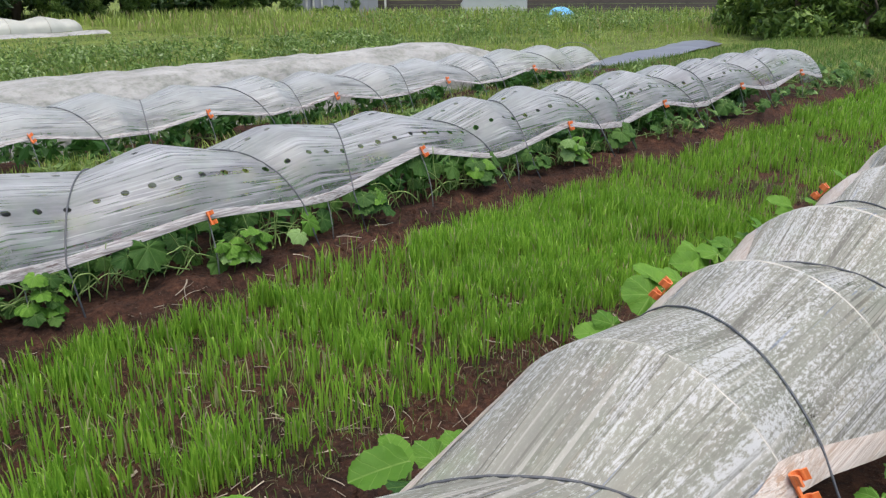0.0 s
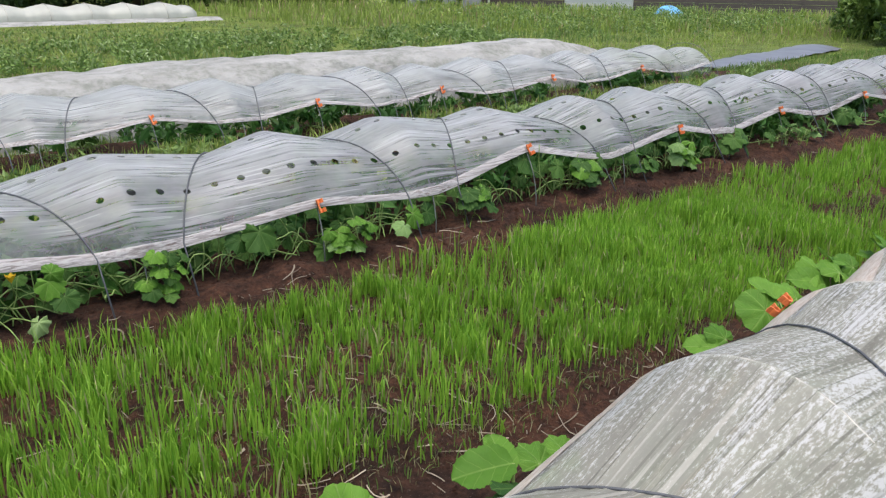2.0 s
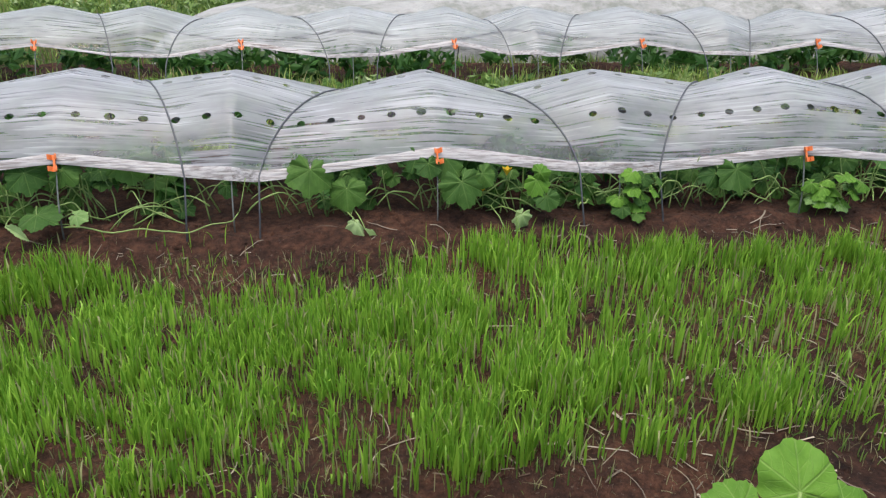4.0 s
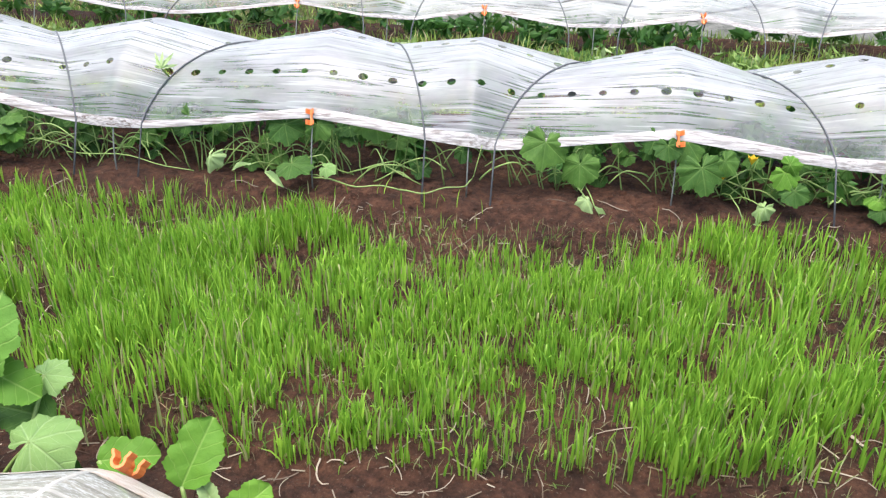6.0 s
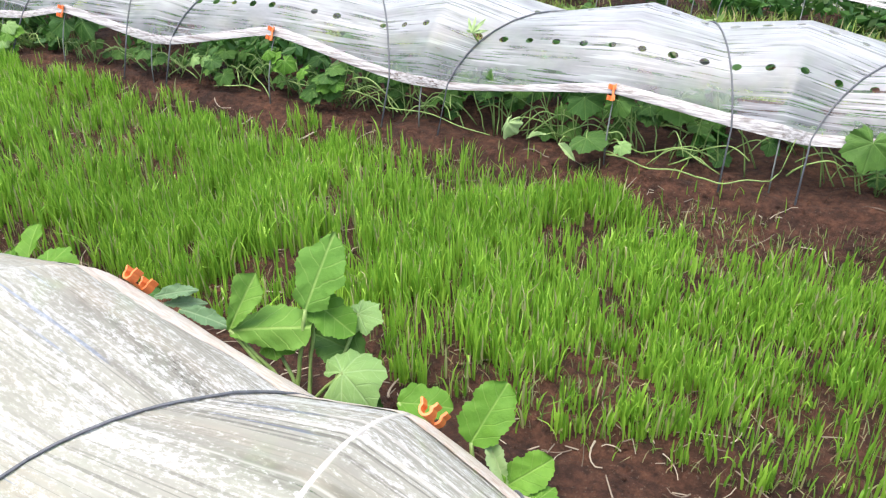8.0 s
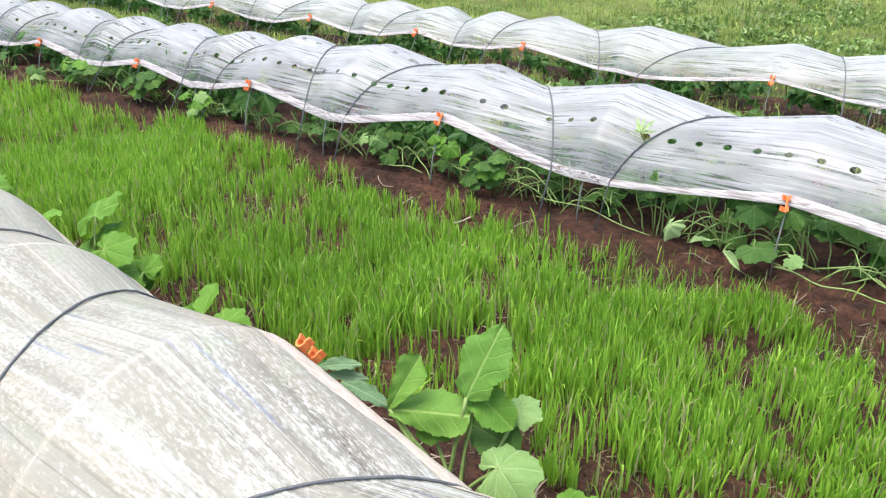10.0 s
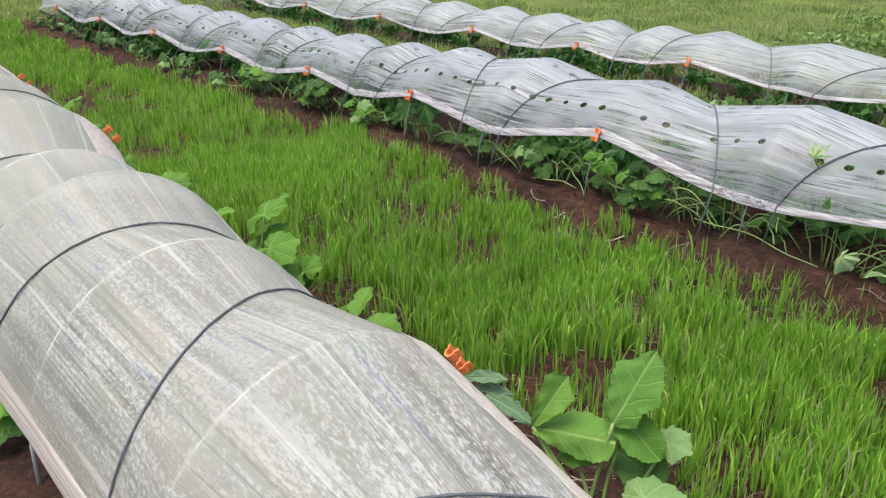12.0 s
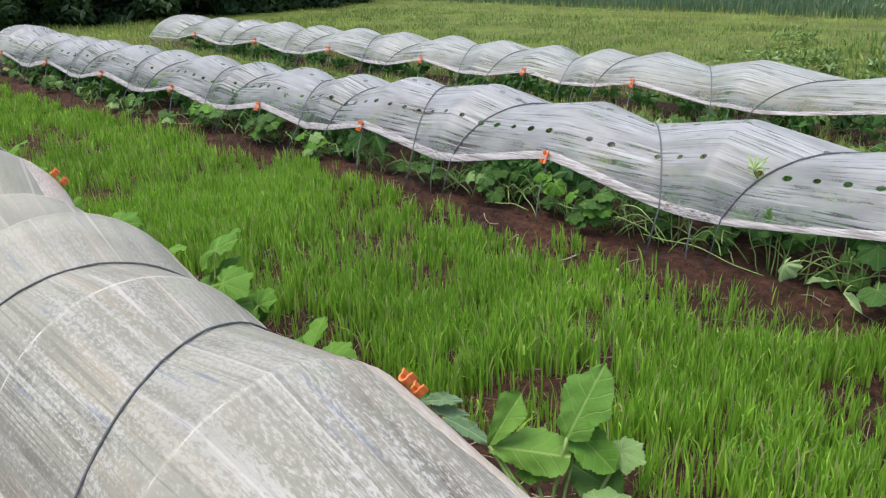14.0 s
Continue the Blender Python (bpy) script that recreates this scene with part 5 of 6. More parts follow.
def field():
    def keep_out(x, y):
        sheet = (x > 9.4) & (x < 14.6) & (np.abs(y - 6.15 - 0.16 * (x - 9.6)) < 0.5)
        fleece = (x > -1.5) & (x < 8.1) & (np.abs(y - FLEECE_Y) < 0.55)
        return ~(sheet | fleece)

    # short meadow, thinner away from the camera
    n = 52000
    x, y = rng.uniform(-18, 18, n), 6.1 + 9 * rng.random(n) ** 1.4
    k = keep_out(x, y) & (vnoise(x, y, 1.1) + 0.4 * rng.random(n) > 0.42)
    x, y = x[k], y[k]
    lush = vnoise(x + 8, y, 1.6)
    blades("meadow_grass", x, y, rng.uniform(0.025, 0.085, len(x)) * (0.5 + lush), rng.uniform(0.006, 0.014, len(x)), OLDGRASS, "rough yellow-green meadow grass", "grass", 0.6)
    n = 40000
    x, y = rng.uniform(-14, 3, n), 5.95 + 6 * rng.random(n) ** 1.3
    k = keep_out(x, y) & (vnoise(x + 4, y + 2, 0.45) + 0.35 * rng.random(n) > 0.62)
    x, y = x[k], y[k]
    blades("meadow_grass", x, y, rng.uniform(0.03, 0.09, len(x)), rng.uniform(0.007, 0.014, len(x)), WEED, "greener tufts in the meadow grass", "grass", 0.5)
    n = 30000
    x, y = rng.uniform(-4, 24, n), 8 + 11 * rng.random(n)
    k = keep_out(x, y) & (vnoise(x, y, 1.7) > 0.38)
    x, y = x[k], y[k]
    dry = vnoise(x + 3, y + 1, 1.9) > 0.5
    xd, yd = x[dry], y[dry]
    blades("meadow_grass", xd, yd, rng.uniform(0.04, 0.13, len(xd)) * np.clip((21 - yd) / 10, 0.35, 1), rng.uniform(0.01, 0.024, len(xd)), OLDGRASS, "patches of yellowish meadow grass in the field", "grass", 0.6)
    x, y = x[~dry], y[~dry]
    blades("tall_weed", x, y, rng.uniform(0.05, 0.15, len(x)) * np.clip((21 - y) / 10, 0.35, 1), rng.uniform(0.012, 0.03, len(x)), CLUMP, "dense leafy green weeds over the field", "weeds", 0.6)
    n = 22000
    x, y = rng.uniform(9, 30, n), rng.uniform(7, 26, n)
    k = keep_out(x, y) & (y > 27 - 1.25 * x) & (vnoise(x, y, 1.3) > 0.3) & (0.8 * x + 0.6 * y < 28)
    x, y = x[k], y[k]
    blades("tall_weed", x, y, rng.uniform(0.1, 0.32, len(x)), rng.uniform(0.015, 0.035, len(x)), OLDGRASS, "tall flowering weeds at the field edge", "weeds", 0.45)
    # blue-green grain stand
    n = 26000
    x, y = rng.uniform(-17, -1.2, n), rng.uniform(13.6, 19, n)
    k = (y > 12.2 + 0.25 * vnoise(x, y, 1.0)) & (np.sin(y * 5.2) > -0.75)
    x, y = x[k], y[k]
    blades("leek_stand", x, y, rng.uniform(0.14, 0.28, len(x)), rng.uniform(0.012, 0.025, len(x)), GRAIN, "stand of upright blue-green leaves in rows", "crop", 0.22)


field()


def leafy_mass(name, centres, radii, per, size, mat, flat=0.75):
    """One mesh of many small folded leaves gathered in clumps."""
    verts, faces = [], []
    for c, r in zip(centres, radii):
        for _ in range(per):
            d = rng.normal(0, 1, 3)
            d /= np.linalg.norm(d)
            p = np.array(c) + d * r * rng.uniform(0.55, 1.05) * np.array([1, 1, flat])
            u = rng.normal(0, 1, 3)
            u /= np.linalg.norm(u)
            w = np.cross(u, d + 0.3 * rng.normal(0, 1, 3))
            w /= np.linalg.norm(w) + 1e-6
            s = size * rng.uniform(0.6, 1.3)
            o = len(verts)
            fold = np.cross(u, w) * s * 0.12
            verts += [p - u * s, p + w * s * 0.42 + fold, p + u * s, p - w * s * 0.42 + fold]
            faces += [(o, o + 1, o + 2), (o, o + 2, o + 3)]
    return link_mesh(name, [tuple(v) for v in verts], faces, mat)


FOREST = blade_material("forest_leaf", (0.02, 0.045, 0.014), (0.05, 0.10, 0.028), (0.09, 0.14, 0.04), 0.1, 0.25)
SHRUB = blade_material("shrub_leaf", (0.06, 0.12, 0.025), (0.20, 0.31, 0.06), (0.20, 0.28, 0.07), 0.14, 0.3)
SHELTER = blade_material("crop_leaf", (0.035, 0.11, 0.022), (0.10, 0.24, 0.045), (0.13, 0.22, 0.06), 0.1, 0.3)
BARK = plain_material("bark", (0.10, 0.075, 0.055), 0.85, 0.35, 9, 0, 0.6, (1, 1, 0.25))


def clumps():
    """Broad-leaved weed clumps with pale upturned leaves."""
    def patch(n, x0, x1, y0, y1, r0, r1, label):
        c, rr = [], []
        for _ in range(n):
            x, y = rng.uniform(x0, x1), rng.uniform(y0, y1)
            r = rng.uniform(r0, r1)
            c.append((x, y, drop_to(x, y) + r * 0.45))
            rr.append(r)
        me = leafy_mass("weed_clump", c, rr, 70, 0.036, CLUMP, 0.6)
        tagged(new("weed_clump", me), label, "weeds", kind="stuff")
    patch(330, -10.5, 8.2, 4.48, 4.76, 0.06, 0.13, "low leafy weeds in front of the farther tunnel")
    patch(14, 7.8, 9.0, 4.6, 5.2, 0.1, 0.2, "leafy green weeds at the end of the farther tunnel")
    patch(150, 0.5, 11, 9.6, 13.5, 0.12, 0.28, "broad-leaved weed clumps with pale upturned leaves")
    patch(90, -5, 6, 8.0, 15, 0.12, 0.26, "low leafy green weed clumps in the field")
    patch(110, 12, 20, 9, 16, 0.2, 0.45, "leafy weeds with whitish flower heads")
    patch(50, -4.5, 0.5, 7.6, 9.2, 0.08, 0.2, "leafy green clumps in the short grass")


clumps()


def sheltered_leaves():
    """Crop foliage under the films."""
    for yc, n, top in ((MID_Y, 520, 3.0), (FAR_Y, 200, 2.2), (NEAR_Y, 420, 3.4)):
        c, rr = [], []
        for _ in range(n):
            x = rng.uniform(-10.3, 7.6)
            y = yc + rng.uniform(-0.25, 0.25) * (0.8 if yc < 1 else 1)
            r = rng.uniform(0.06, 0.10)
            high = top * 0.7 if yc < 1 and -1.3 < x < 2.6 else top
            c.append((x, y, drop_to(x, y) + r * rng.uniform(0.6, high)))
            rr.append(r)
        tagged(new("crop_foliage", leafy_mass("crop_foliage", c, rr, 22, 0.05, SHELTER, 0.8)), "leafy green crop growing under the film", "crop", kind="stuff")


sheltered_leaves()


def tree(name, height, spread_, seed, mat, label, low=0.15, per=210, size=0.11, clumps_=26):
    r_ = random.Random(seed)
    root = thing(name, label, "tree" if name == "tree" else "shrub", "trees" if name == "tree" else "shrubs")
    pts = [(r_.uniform(-0.05, 0.05) * k, r_.uniform(-0.05, 0.05) * k, height * 0.8 * k / 6 - 0.05) for k in range(7)]
    part("trunk", link_mesh("trunk", *tube(pts, 0.035 * height ** 0.9, 8, 0.3), BARK, True), root)
    centres, radii, limbs = [], [], []
    for k in range(clumps_):
        t = low + (1 - low) * (k + r_.random()) / clumps_
        a = r_.uniform(0, 2 * math.pi)
        d = spread_ * math.sqrt(r_.random()) * (1.05 - 0.75 * max(0, t - 0.35))
        c = Vector((d * math.cos(a), d * math.sin(a), height * t))
        centres.append(tuple(c))
        radii.append(spread_ * r_.uniform(0.26, 0.42))
        if k % 4 == 0:
            st = Vector((0, 0, max(0.1, height * t * 0.75)))
            limbs.append(tube(curve_points(st, c, 0.1, 5, 0.03, r_), 0.012 * height ** 0.7, 5, 0.3))
    for lv, lf in limbs:
        part("limb", link_mesh("limb", lv, lf, BARK, True), root)
    part("crown", leafy_mass("crown", centres, radii, per, size, mat), root, "crown of many small leaves")
    return root


def trees():
    r_ = random.Random(21)
    kinds = [tree("tree", 6.0, 1.7, 31, FOREST, "dark evergreen tree with low dense foliage", 0.03, 260, 0.12, 34), tree("tree", 5.2, 1.5, 32, FOREST, "dark evergreen tree with low dense foliage", 0.02, 260, 0.12, 34)]
    spots = [(-1.5 + 1.75 * k + r_.uniform(-0.3, 0.3), 26.2 - 0.12 * k + r_.uniform(-0.5, 0.5)) for k in range(11)]
    spots += [(-0.8 + 2.1 * k + r_.uniform(-0.3, 0.3), 28.6 + r_.uniform(-0.5, 0.5)) for k in range(9)]
    spots += [(-15.3 + 1.6 * k, 21.5 + r_.uniform(-0.4, 0.4)) for k in range(3)]
    dense = tree("tree", 3.8, 1.25, 33, FOREST, "dense dark evergreen tree leafy down to the ground", 0.0, 300, 0.1, 44)
    for k in range(17):
        m = pose(-16.7 + r_.uniform(-0.2, 0.2), -2.6 + 0.95 * k, drop_to(-16.7, -2.6 + 0.95 * k) - 0.1, 0, 0, r_.uniform(0, 360)) @ Matrix.Scale(r_.uniform(0.92, 1.1), 4)
        ob = copy_thing(dense, m) if k else dense
        ob.matrix_basis = m
    for k, (x, y) in enumerate(spots):
        m = pose(x, y, drop_to(x, y), 0, 0, r_.uniform(0, 360)) @ Matrix.Scale(r_.uniform(0.9, 1.15), 4)
        if k < 2:
            kinds[k].matrix_basis = m
        else:
            ob = copy_thing(kinds[k % 2], m)
            ob.matrix_basis = m
    sh = [tree("shrub", 1.9, 1.0, 41, SHRUB, "leafy garden shrub with dark gaps between branches", 0.06, 260, 0.07, 26), tree("shrub", 1.5, 0.9, 42, SHRUB, "leafy garden shrub with dark gaps between branches", 0.05, 240, 0.07, 24)]
    spots = [(16.4, 6.1), (16.6, 4.9), (17.2, 3.9), (17.6, 7.2), (18.2, 6.0), (17.6, 2.6), (18.6, 4.6), (18.8, 8.0)]
    for k, (x, y) in enumerate(spots):
        m = pose(x, y, drop_to(x, y), 0, 0, r_.uniform(0, 360)) @ Matrix.Scale(r_.uniform(0.85, 1.15), 4)
        if k < 2:
            sh[k].matrix_basis = m
        else:
            ob = copy_thing(sh[k % 2], m)
            ob.matrix_basis = m
    for k in range(9):
        x, y = 9.5 + 1.35 * k, 24.0 + r_.uniform(-0.4, 0.4)
        m = pose(x, y, drop_to(x, y), 0, 0, r_.uniform(0, 360)) @ Matrix.Scale(r_.uniform(0.35, 0.6), 4)
        ob = copy_thing(sh[k % 2], m)
        ob.matrix_basis = m


trees()


def straw():
    n = 5600
    x, y = spread(n, -11, 9, 1.12, 2.72)
    k = vnoise(x + 4, y, 0.3) > 0.4
    x, y = x[k], y[k]
    x2, y2 = spread(3200, -8, 8, 3.75, 4.75)
    x, y = np.concatenate([x, x2]), np.concatenate([y, y2])
    n = len(x)
    a = rng.random(n) * math.pi * 2
    L = rng.uniform(0.007, 0.032, n) * np.where(rng.random(n) < 0.05, 1.8, 0.8)
    w = rng.uniform(0.0006, 0.0018, n)
    z = ground_z(x, y) + 0.004
    d = np.stack([np.cos(a), np.sin(a), rng.uniform(-0.08, 0.25, n)], 1) * L[:, None]
    s = np.stack([-np.sin(a), np.cos(a), np.zeros(n)], 1) * w[:, None]
    c = np.stack([x, y, z], 1)
    up = np.array([0, 0, 0.0025])
    v = np.stack([c - d - s, c - d + s, c - d * 0.9 + up, c + d - s, c + d + s, c + d * 0.9 + up], 1).reshape(-1, 3)
    f = []
    for k in range(n):
        o = 6 * k
        f += [(o, o + 1, o + 4, o + 3), (o + 1, o + 2, o + 5, o + 4), (o + 2, o, o + 3, o + 5)]
    pieces = []
    for _ in range(420):
        cx, cy = rng.uniform(-3.5, 3.5), rng.choice([rng.uniform(1.15, 1.6), rng.uniform(1.6, 2.8)])
        a, bend, ln = rng.uniform(0, 6.28), rng.normal(0, 0.5), rng.uniform(0.02, 0.065)
        p = []
        for q in range(6):
            t = q / 5 - 0.5
            px, py = cx + 2 * ln * t * math.cos(a + bend * t), cy + 2 * ln * t * math.sin(a + bend * t)
            p.append((px, py, drop_to(px, py) + 0.006 + 0.02 * max(0, t) * rng.random()))
        pieces.append(tube(p, rng.uniform(0.0012, 0.0026) * (2.0 if _ % 9 == 0 else 1), 4, 0.6))
    lv, lf = joined(*pieces)
    f += [tuple(i + len(v) for i in q) for q in lf]
    v = np.concatenate([v, np.array([tuple(q) for q in lv])])
    tagged(new("straw_litter", link_mesh("straw_litter", v.tolist(), f, STRAW)), "scattered bits of dry straw and stalks on soil", "straw", kind="stuff")


straw()


def clods():
    n = 9500
    x, y = spread(n, -6, 6, 1.1, 2.9)
    k = (y < 1.55) | (y > 2.5) | (vnoise(x, y, 0.3) > 0.7)
    x, y = x[k], y[k]
    verts, faces = [], []
    for px, py in zip(x, y):
        r = 0.003 + 0.009 * rng.random() ** 3
        o = len(verts)
        c = np.array([px, py, drop_to(px, py) + r * 0.3])
        for d in ((1, 0, 0), (-1, 0, 0), (0, 1, 0), (0, -1, 0), (0, 0, 1), (0, 0, -1)):
            verts.append(tuple(c + np.array(d) * r * rng.uniform(0.7, 1.3) + rng.normal(0, r * 0.25, 3)))
        for a, b in ((0, 2), (2, 1), (1, 3), (3, 0)):
            faces += [(o + a, o + b, o + 4), (o + b, o + a, o + 5)]
    tagged(new("soil_clod", link_mesh("soil_clod", verts, faces, SOIL)), "small loose clods of dark soil", "soil", kind="stuff")


clods()


# ---------- far side of the field ----------
MULCH = plain_material("mulch_film", (0.12, 0.118, 0.135), 0.35, 0.2, 4, 0, 0.6)
FENCE = plain_material("fence_board", (0.085, 0.07, 0.066), 0.8, 0.3, 6, 0, 0.4, (1, 1, 6))
SHEET = plain_material("shed_sheet", (0.34, 0.35, 0.39), 0.5, 0.15, 3, 0.3, 0.2, (1, 1, 0.2))
POST = plain_material("pale_post", (0.55, 0.55, 0.52), 0.6, 0.2, 9)
VAN = plain_material("van_paint", (0.50, 0.52, 0.56), 0.3, 0.05, 3, 0.3, 0.02)
DARKGLASS = plain_material("dark_glass", (0.03, 0.035, 0.04), 0.08, 0.2, 2, 0, 0.0)
TYRE = plain_material("tyre", (0.025, 0.025, 0.025), 0.8, 0.2, 20)
TARP = plain_material("blue_tarp", (0.12, 0.36, 0.62), 0.5, 0.25, 5, 0, 0.5)
CRATE = plain_material("red_crate", (0.50, 0.07, 0.04), 0.5, 0.15, 20)
OLDFILM = plain_material("clouded_film", (0.36, 0.37, 0.33), 0.5, 0.14, 1.6, 0, 0.4)


def mulch_strip():
    xs = np.arange(9.7, 14.3, 0.12)
    v, f = [], []
    for i, x in enumerate(xs):
        for j in range(8):
            t = j / 7
            yy = 5.78 + 0.16 * (x - 9.6) + 0.74 * t
            v.append((x, yy, drop_to(x, yy) + 0.02 + 0.03 * math.sin(math.pi * t) + 0.012 * float(vnoise(x * 3, yy * 3, 0.3))))
    n = len(xs)
    f = [(i * 8 + j, (i + 1) * 8 + j, (i + 1) * 8 + j + 1, i * 8 + j + 1) for i in range(n - 1) for j in range(7)]
    tagged(new("mulch_sheet", link_mesh("mulch_sheet", v, f, MULCH, True)), "strip of dark grey plastic mulch film on soil", "mulch sheet")


mulch_strip()


def distant_tunnel(x0, x1, y, height, label):
    root = thing("row_tunnel", label, "row tunnel", "row tunnels")
    x = np.arange(x0, x1, 0.1)
    th = np.linspace(0, math.pi, 14)
    xx, tt = np.meshgrid(x, th, indexing="ij")
    per = 0.85
    s = np.abs(((xx - x0) / per) % 1 - 0.5) * 2
    d = np.clip((x1 - xx) / 0.5, 0, 1)
    r = (1 - 0.26 * s ** 1.3) * np.sqrt(np.clip(1 - (1 - d) ** 2, 0.02, 1))
    v = np.stack([xx, y - 0.5 * np.cos(tt) * r, height * r * np.sin(tt) ** 0.8], -1).reshape(-1, 3).tolist()
    n, m = xx.shape
    f = [(i * m + j, (i + 1) * m + j, (i + 1) * m + j + 1, i * m + j + 1) for i in range(n - 1) for j in range(m - 1)]
    part("film", link_mesh("film", v, f, OLDFILM, True), root)
    k = 0
    while x0 + per * (k + 0.5) < x1 - 0.3:
        hx = x0 + per * (k + 0.5)
        p = [(hx, y - 0.51 * math.cos(t), height * 1.02 * math.sin(t) ** 0.8) for t in np.linspace(0, math.pi, 13)]
        part("hoop", link_mesh("hoop", *tube(p, 0.006, 5), ROD_PALE, True), root)
        k += 1


distant_tunnel(-9.0, 8.45, 19.6, 0.34, "far low tunnel of clouded whitish film")
distant_tunnel(-12.0, 2.6, 21.6, 0.75, "another low tunnel of clouded whitish film by trees")


def white_bed():
    x = np.arange(-6, 8.6, 0.2)
    v, f = [], []
    for xx in x:
        for j in range(6):
            yy = 17.9 + 0.6 * j / 5
            v.append((xx, yy, drop_to(xx, yy) - 0.03 + 0.09 * math.sin(math.pi * j / 5) + 0.02 * float(vnoise(xx, yy, 0.4))))
    f = [(i * 6 + j, (i + 1) * 6 + j, (i + 1) * 6 + j + 1, i * 6 + j + 1) for i in range(len(x) - 1) for j in range(5)]
    tagged(new("mulch_sheet", link_mesh("mulch_sheet", v, f, FLEECE, True)), "white plastic mulch strip over a raised bed", "mulch sheet")


white_bed()


def fence():
    a, b = Vector((21.6, 26.2, 0)), Vector((36.0, 12.0, 0))
    d = (b - a).normalized()
    L = (b - a).length
    side = Vector((-d.y, d.x, 0))
    m = Matrix((d.to_4d(), side.to_4d(), Vector((0, 0, 1, 0)), Vector((0, 0, 0, 1)))).transposed().to_3x3().to_4x4()
    root = thing("fence", "weathered dark brown horizontal board fence", "fence", at=Matrix.Translation(a + Vector((0, 0, -0.75))) @ m)
    board = link_mesh("board", *boxed(0, L, -0.02, 0.02, 0, 0.165), FENCE)
    for k in range(13):
        part("board", board, root, at=Matrix.Translation((0, 0.006 * (k % 2), 0.05 + 0.175 * k)))
    post = link_mesh("post", *boxed(-0.06, 0.06, 0.025, 0.13, 0, 2.4), FENCE)
    for k in range(11):
        part("post", post, root, at=Matrix.Translation((k * L / 10, 0, 0)))


fence()


def shed():
    a, b = Vector((18.3, 25.3, -0.55)), Vector((21.2, 22.9, -0.55))
    d = (b - a).normalized()
    m = Matrix((d.to_4d(), Vector((-d.y, d.x, 0, 0)), Vector((0, 0, 1, 0)), Vector((0, 0, 0, 1)))).transposed().to_3x3().to_4x4()
    root = thing("shed", "small grey sheet-metal garden shed with pale posts", "shed", at=Matrix.Translation(a) @ m)
    L = (b - a).length
    for k in range(8):
        x0 = 0.25 + k * (L - 0.5) / 8
        part("panel", link_mesh("panel", *boxed(x0, x0 + (L - 0.5) / 8 - 0.02, 0.05 + 0.02 * (k % 2), 0.09 + 0.02 * (k % 2), 0.05, 2.1), SHEET), root)
    for x in (0.0, 0.9, 1.15, 1.45, L):
        part("post", link_mesh("post", *boxed(x - 0.035, x + 0.035, -0.05, 0.02, 0, 2.2), POST), root)
    part("side_wall", link_mesh("side_wall", *boxed(0.25, L - 0.25, 1.8, 1.85, 0, 2.1), SHEET), root)
    part("roof", link_mesh("roof", *boxed(-0.2, L + 0.2, -0.3, 2.1, 2.12, 2.2), SHEET), root)
    cx, cy = 20.4, 22.7
    cr = thing("crate", "small red plastic crate beside the shed", "crate", at=pose(cx, cy, drop_to(cx, cy), 0, 0, 30))
    pieces = [boxed(-0.25, 0.25, -0.18, 0.18, 0, 0.02)]
    for s in (-1, 1):
        for z in (0.02, 0.2, 0.42):
            pieces.append(boxed(-0.25, 0.25, s * 0.18 - 0.01, s * 0.18 + 0.01, z, z + 0.12))
            pieces.append(boxed(s * 0.25 - 0.01, s * 0.25 + 0.01, -0.17, 0.17, z, z + 0.12))
    part("body", link_mesh("body", *joined(*pieces), CRATE), cr)


shed()


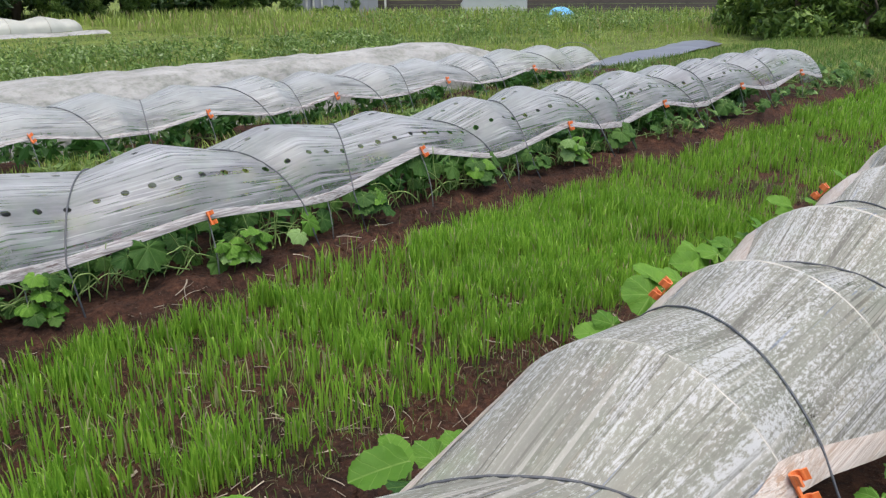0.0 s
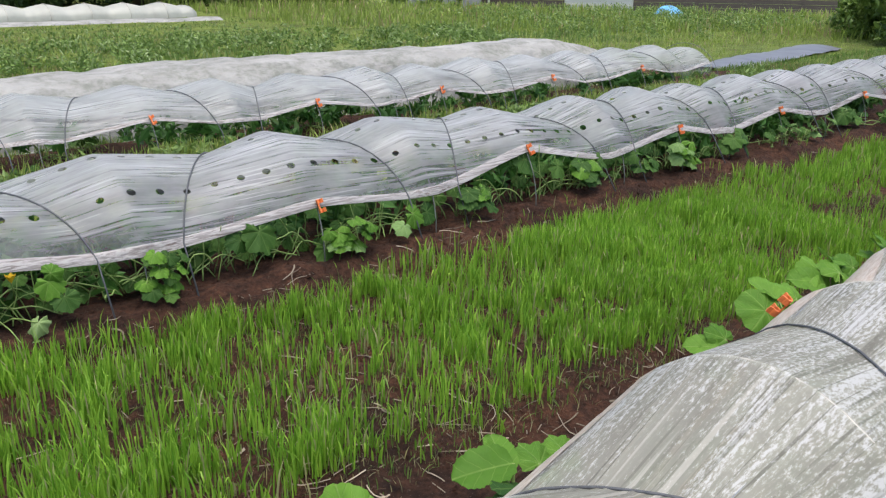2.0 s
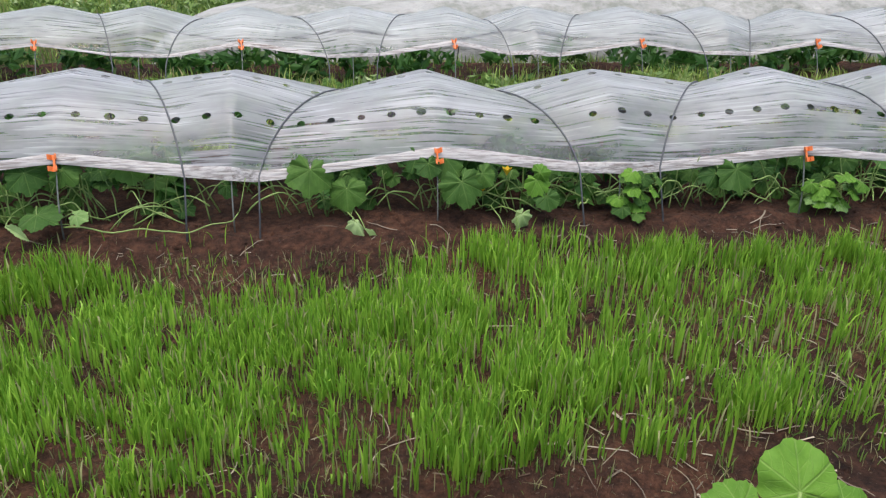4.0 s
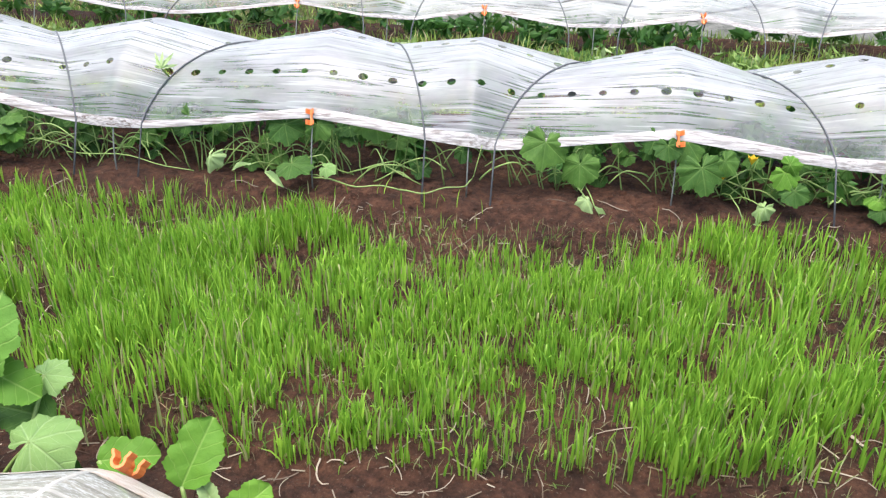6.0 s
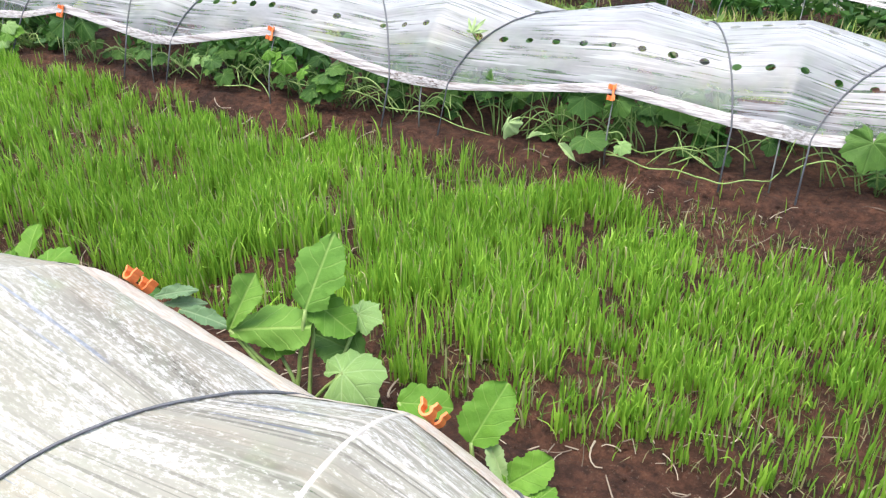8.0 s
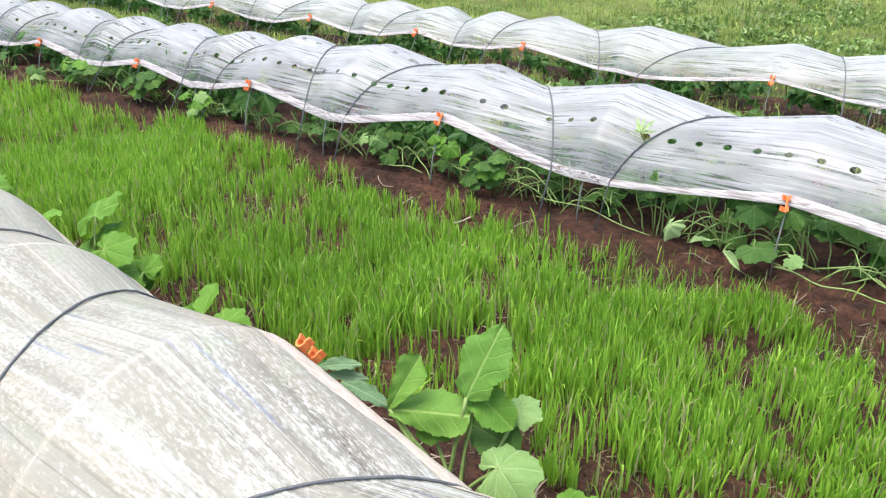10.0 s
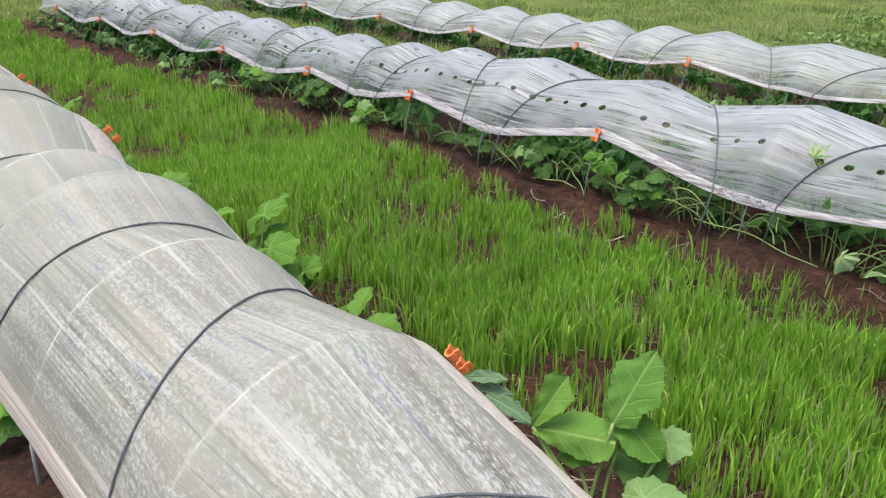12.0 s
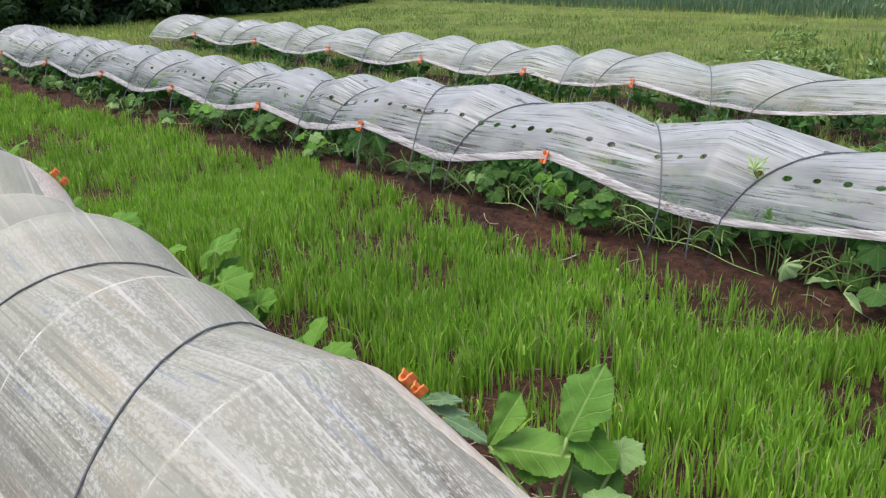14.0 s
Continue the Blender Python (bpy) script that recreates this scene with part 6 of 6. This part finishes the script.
def van():
    d = Vector((1.49, -1.86, 0)).normalized()
    m = Matrix((d.to_4d(), Vector((-d.y, d.x, 0, 0)), Vector((0, 0, 1, 0)), Vector((0, 0, 0, 1)))).transposed().to_3x3().to_4x4()
    root = thing("van", "parked silver-grey van with dark windows beyond weeds", "van", at=Matrix.Translation((24.65, 22.3, -0.64)) @ m @ Matrix.Scale(0.8, 4))
    prof = [(0.0, 0.35), (0.0, 0.85), (0.12, 1.02), (0.62, 1.72), (0.8, 1.82), (3.1, 1.82), (3.22, 1.7), (3.28, 1.0), (3.28, 0.35)]
    v, f = [], []
    for y, s in ((0.0, 0.97), (0.08, 1.0), (1.38, 1.0), (1.46, 0.97)):
        for x, z in prof:
            v.append((1.64 + (x - 1.64) * s, y, 1.0 + (z - 1.0) * s))
    n = len(prof)
    for k in range(3):
        for q in range(n):
            q2 = (q + 1) % n
            f.append((k * n + q, k * n + q2, (k + 1) * n + q2, (k + 1) * n + q))
    f += [tuple(range(n))[::-1], tuple(3 * n + q for q in range(n))]
    part("body", link_mesh("body", v, f, VAN), root)
    for x0, x1, lean in ((0.4, 0.98, 0.28), (1.06, 1.72, 0.0), (1.8, 2.4, 0.0), (2.55, 3.1, 0.0)):
        w = [(x0, -0.012, 1.08), (x1, -0.012, 1.08), (x1, -0.012, 1.6), (x0 + lean, -0.012, 1.6)]
        w2 = [(a, 0.03, c) for a, _, c in w]
        part("window", link_mesh("window", w + w2, [(0, 1, 2, 3), (4, 7, 6, 5), (0, 4, 5, 1), (1, 5, 6, 2), (2, 6, 7, 3), (3, 7, 4, 0)], DARKGLASS), root, "dark tinted side window")
    part("trim", link_mesh("trim", *boxed(0.05, 3.25, -0.02, 0.02, 0.62, 0.7), POST), root, "pale side trim strip")
    for x in (0.62, 2.7):
        for y in (0.02, 1.28):
            rim = [(x + 0.27 * math.cos(a), y + dy, 0.27 + 0.27 * math.sin(a)) for dy in (0, 0.16) for a in [2 * math.pi * q / 20 for q in range(20)]]
            ff = [(q, (q + 1) % 20, 20 + (q + 1) % 20, 20 + q) for q in range(20)] + [tuple(range(20))[::-1], tuple(range(20, 40))]
            wheel = part("wheel", link_mesh("wheel", rim, ff, TYRE), root)
            hub = [(x + 0.15 * math.cos(a), y - 0.006 + dy, 0.27 + 0.15 * math.sin(a)) for dy in (0, 0.172) for a in [2 * math.pi * q / 14 for q in range(14)]]
            ff = [(q, (q + 1) % 14, 14 + (q + 1) % 14, 14 + q) for q in range(14)] + [tuple(range(14))[::-1], tuple(range(14, 28))]
            part("rim", link_mesh("rim", hub, ff, POST), wheel)


van()


def tarp():
    v, f = [], []
    n, m = 18, 7
    for i in range(n):
        a = 2 * math.pi * i / n
        for j in range(m):
            t = j / (m - 1)
            r = 0.6 * math.sin(t * math.pi / 2) * (1 + 0.12 * math.sin(5 * a))
            v.append((r * math.cos(a), r * math.sin(a) * 0.8, 0.42 * math.cos(t * math.pi / 2) + 0.03 * math.sin(7 * a + 3 * t)))
    for i in range(n):
        i2 = (i + 1) % n
        for j in range(m - 1):
            f.append((i * m + j, i2 * m + j, i2 * m + j + 1, i * m + j + 1))
    ob = new("tarpaulin", link_mesh("tarpaulin", v, f, TARP, True))
    ob.matrix_basis = pose(19.6, 13.9, drop_to(19.6, 13.9) - 0.03) @ Matrix.Scale(0.75, 4)
    tagged(ob, "light blue tarpaulin draped over a heap", "tarpaulin")


tarp()
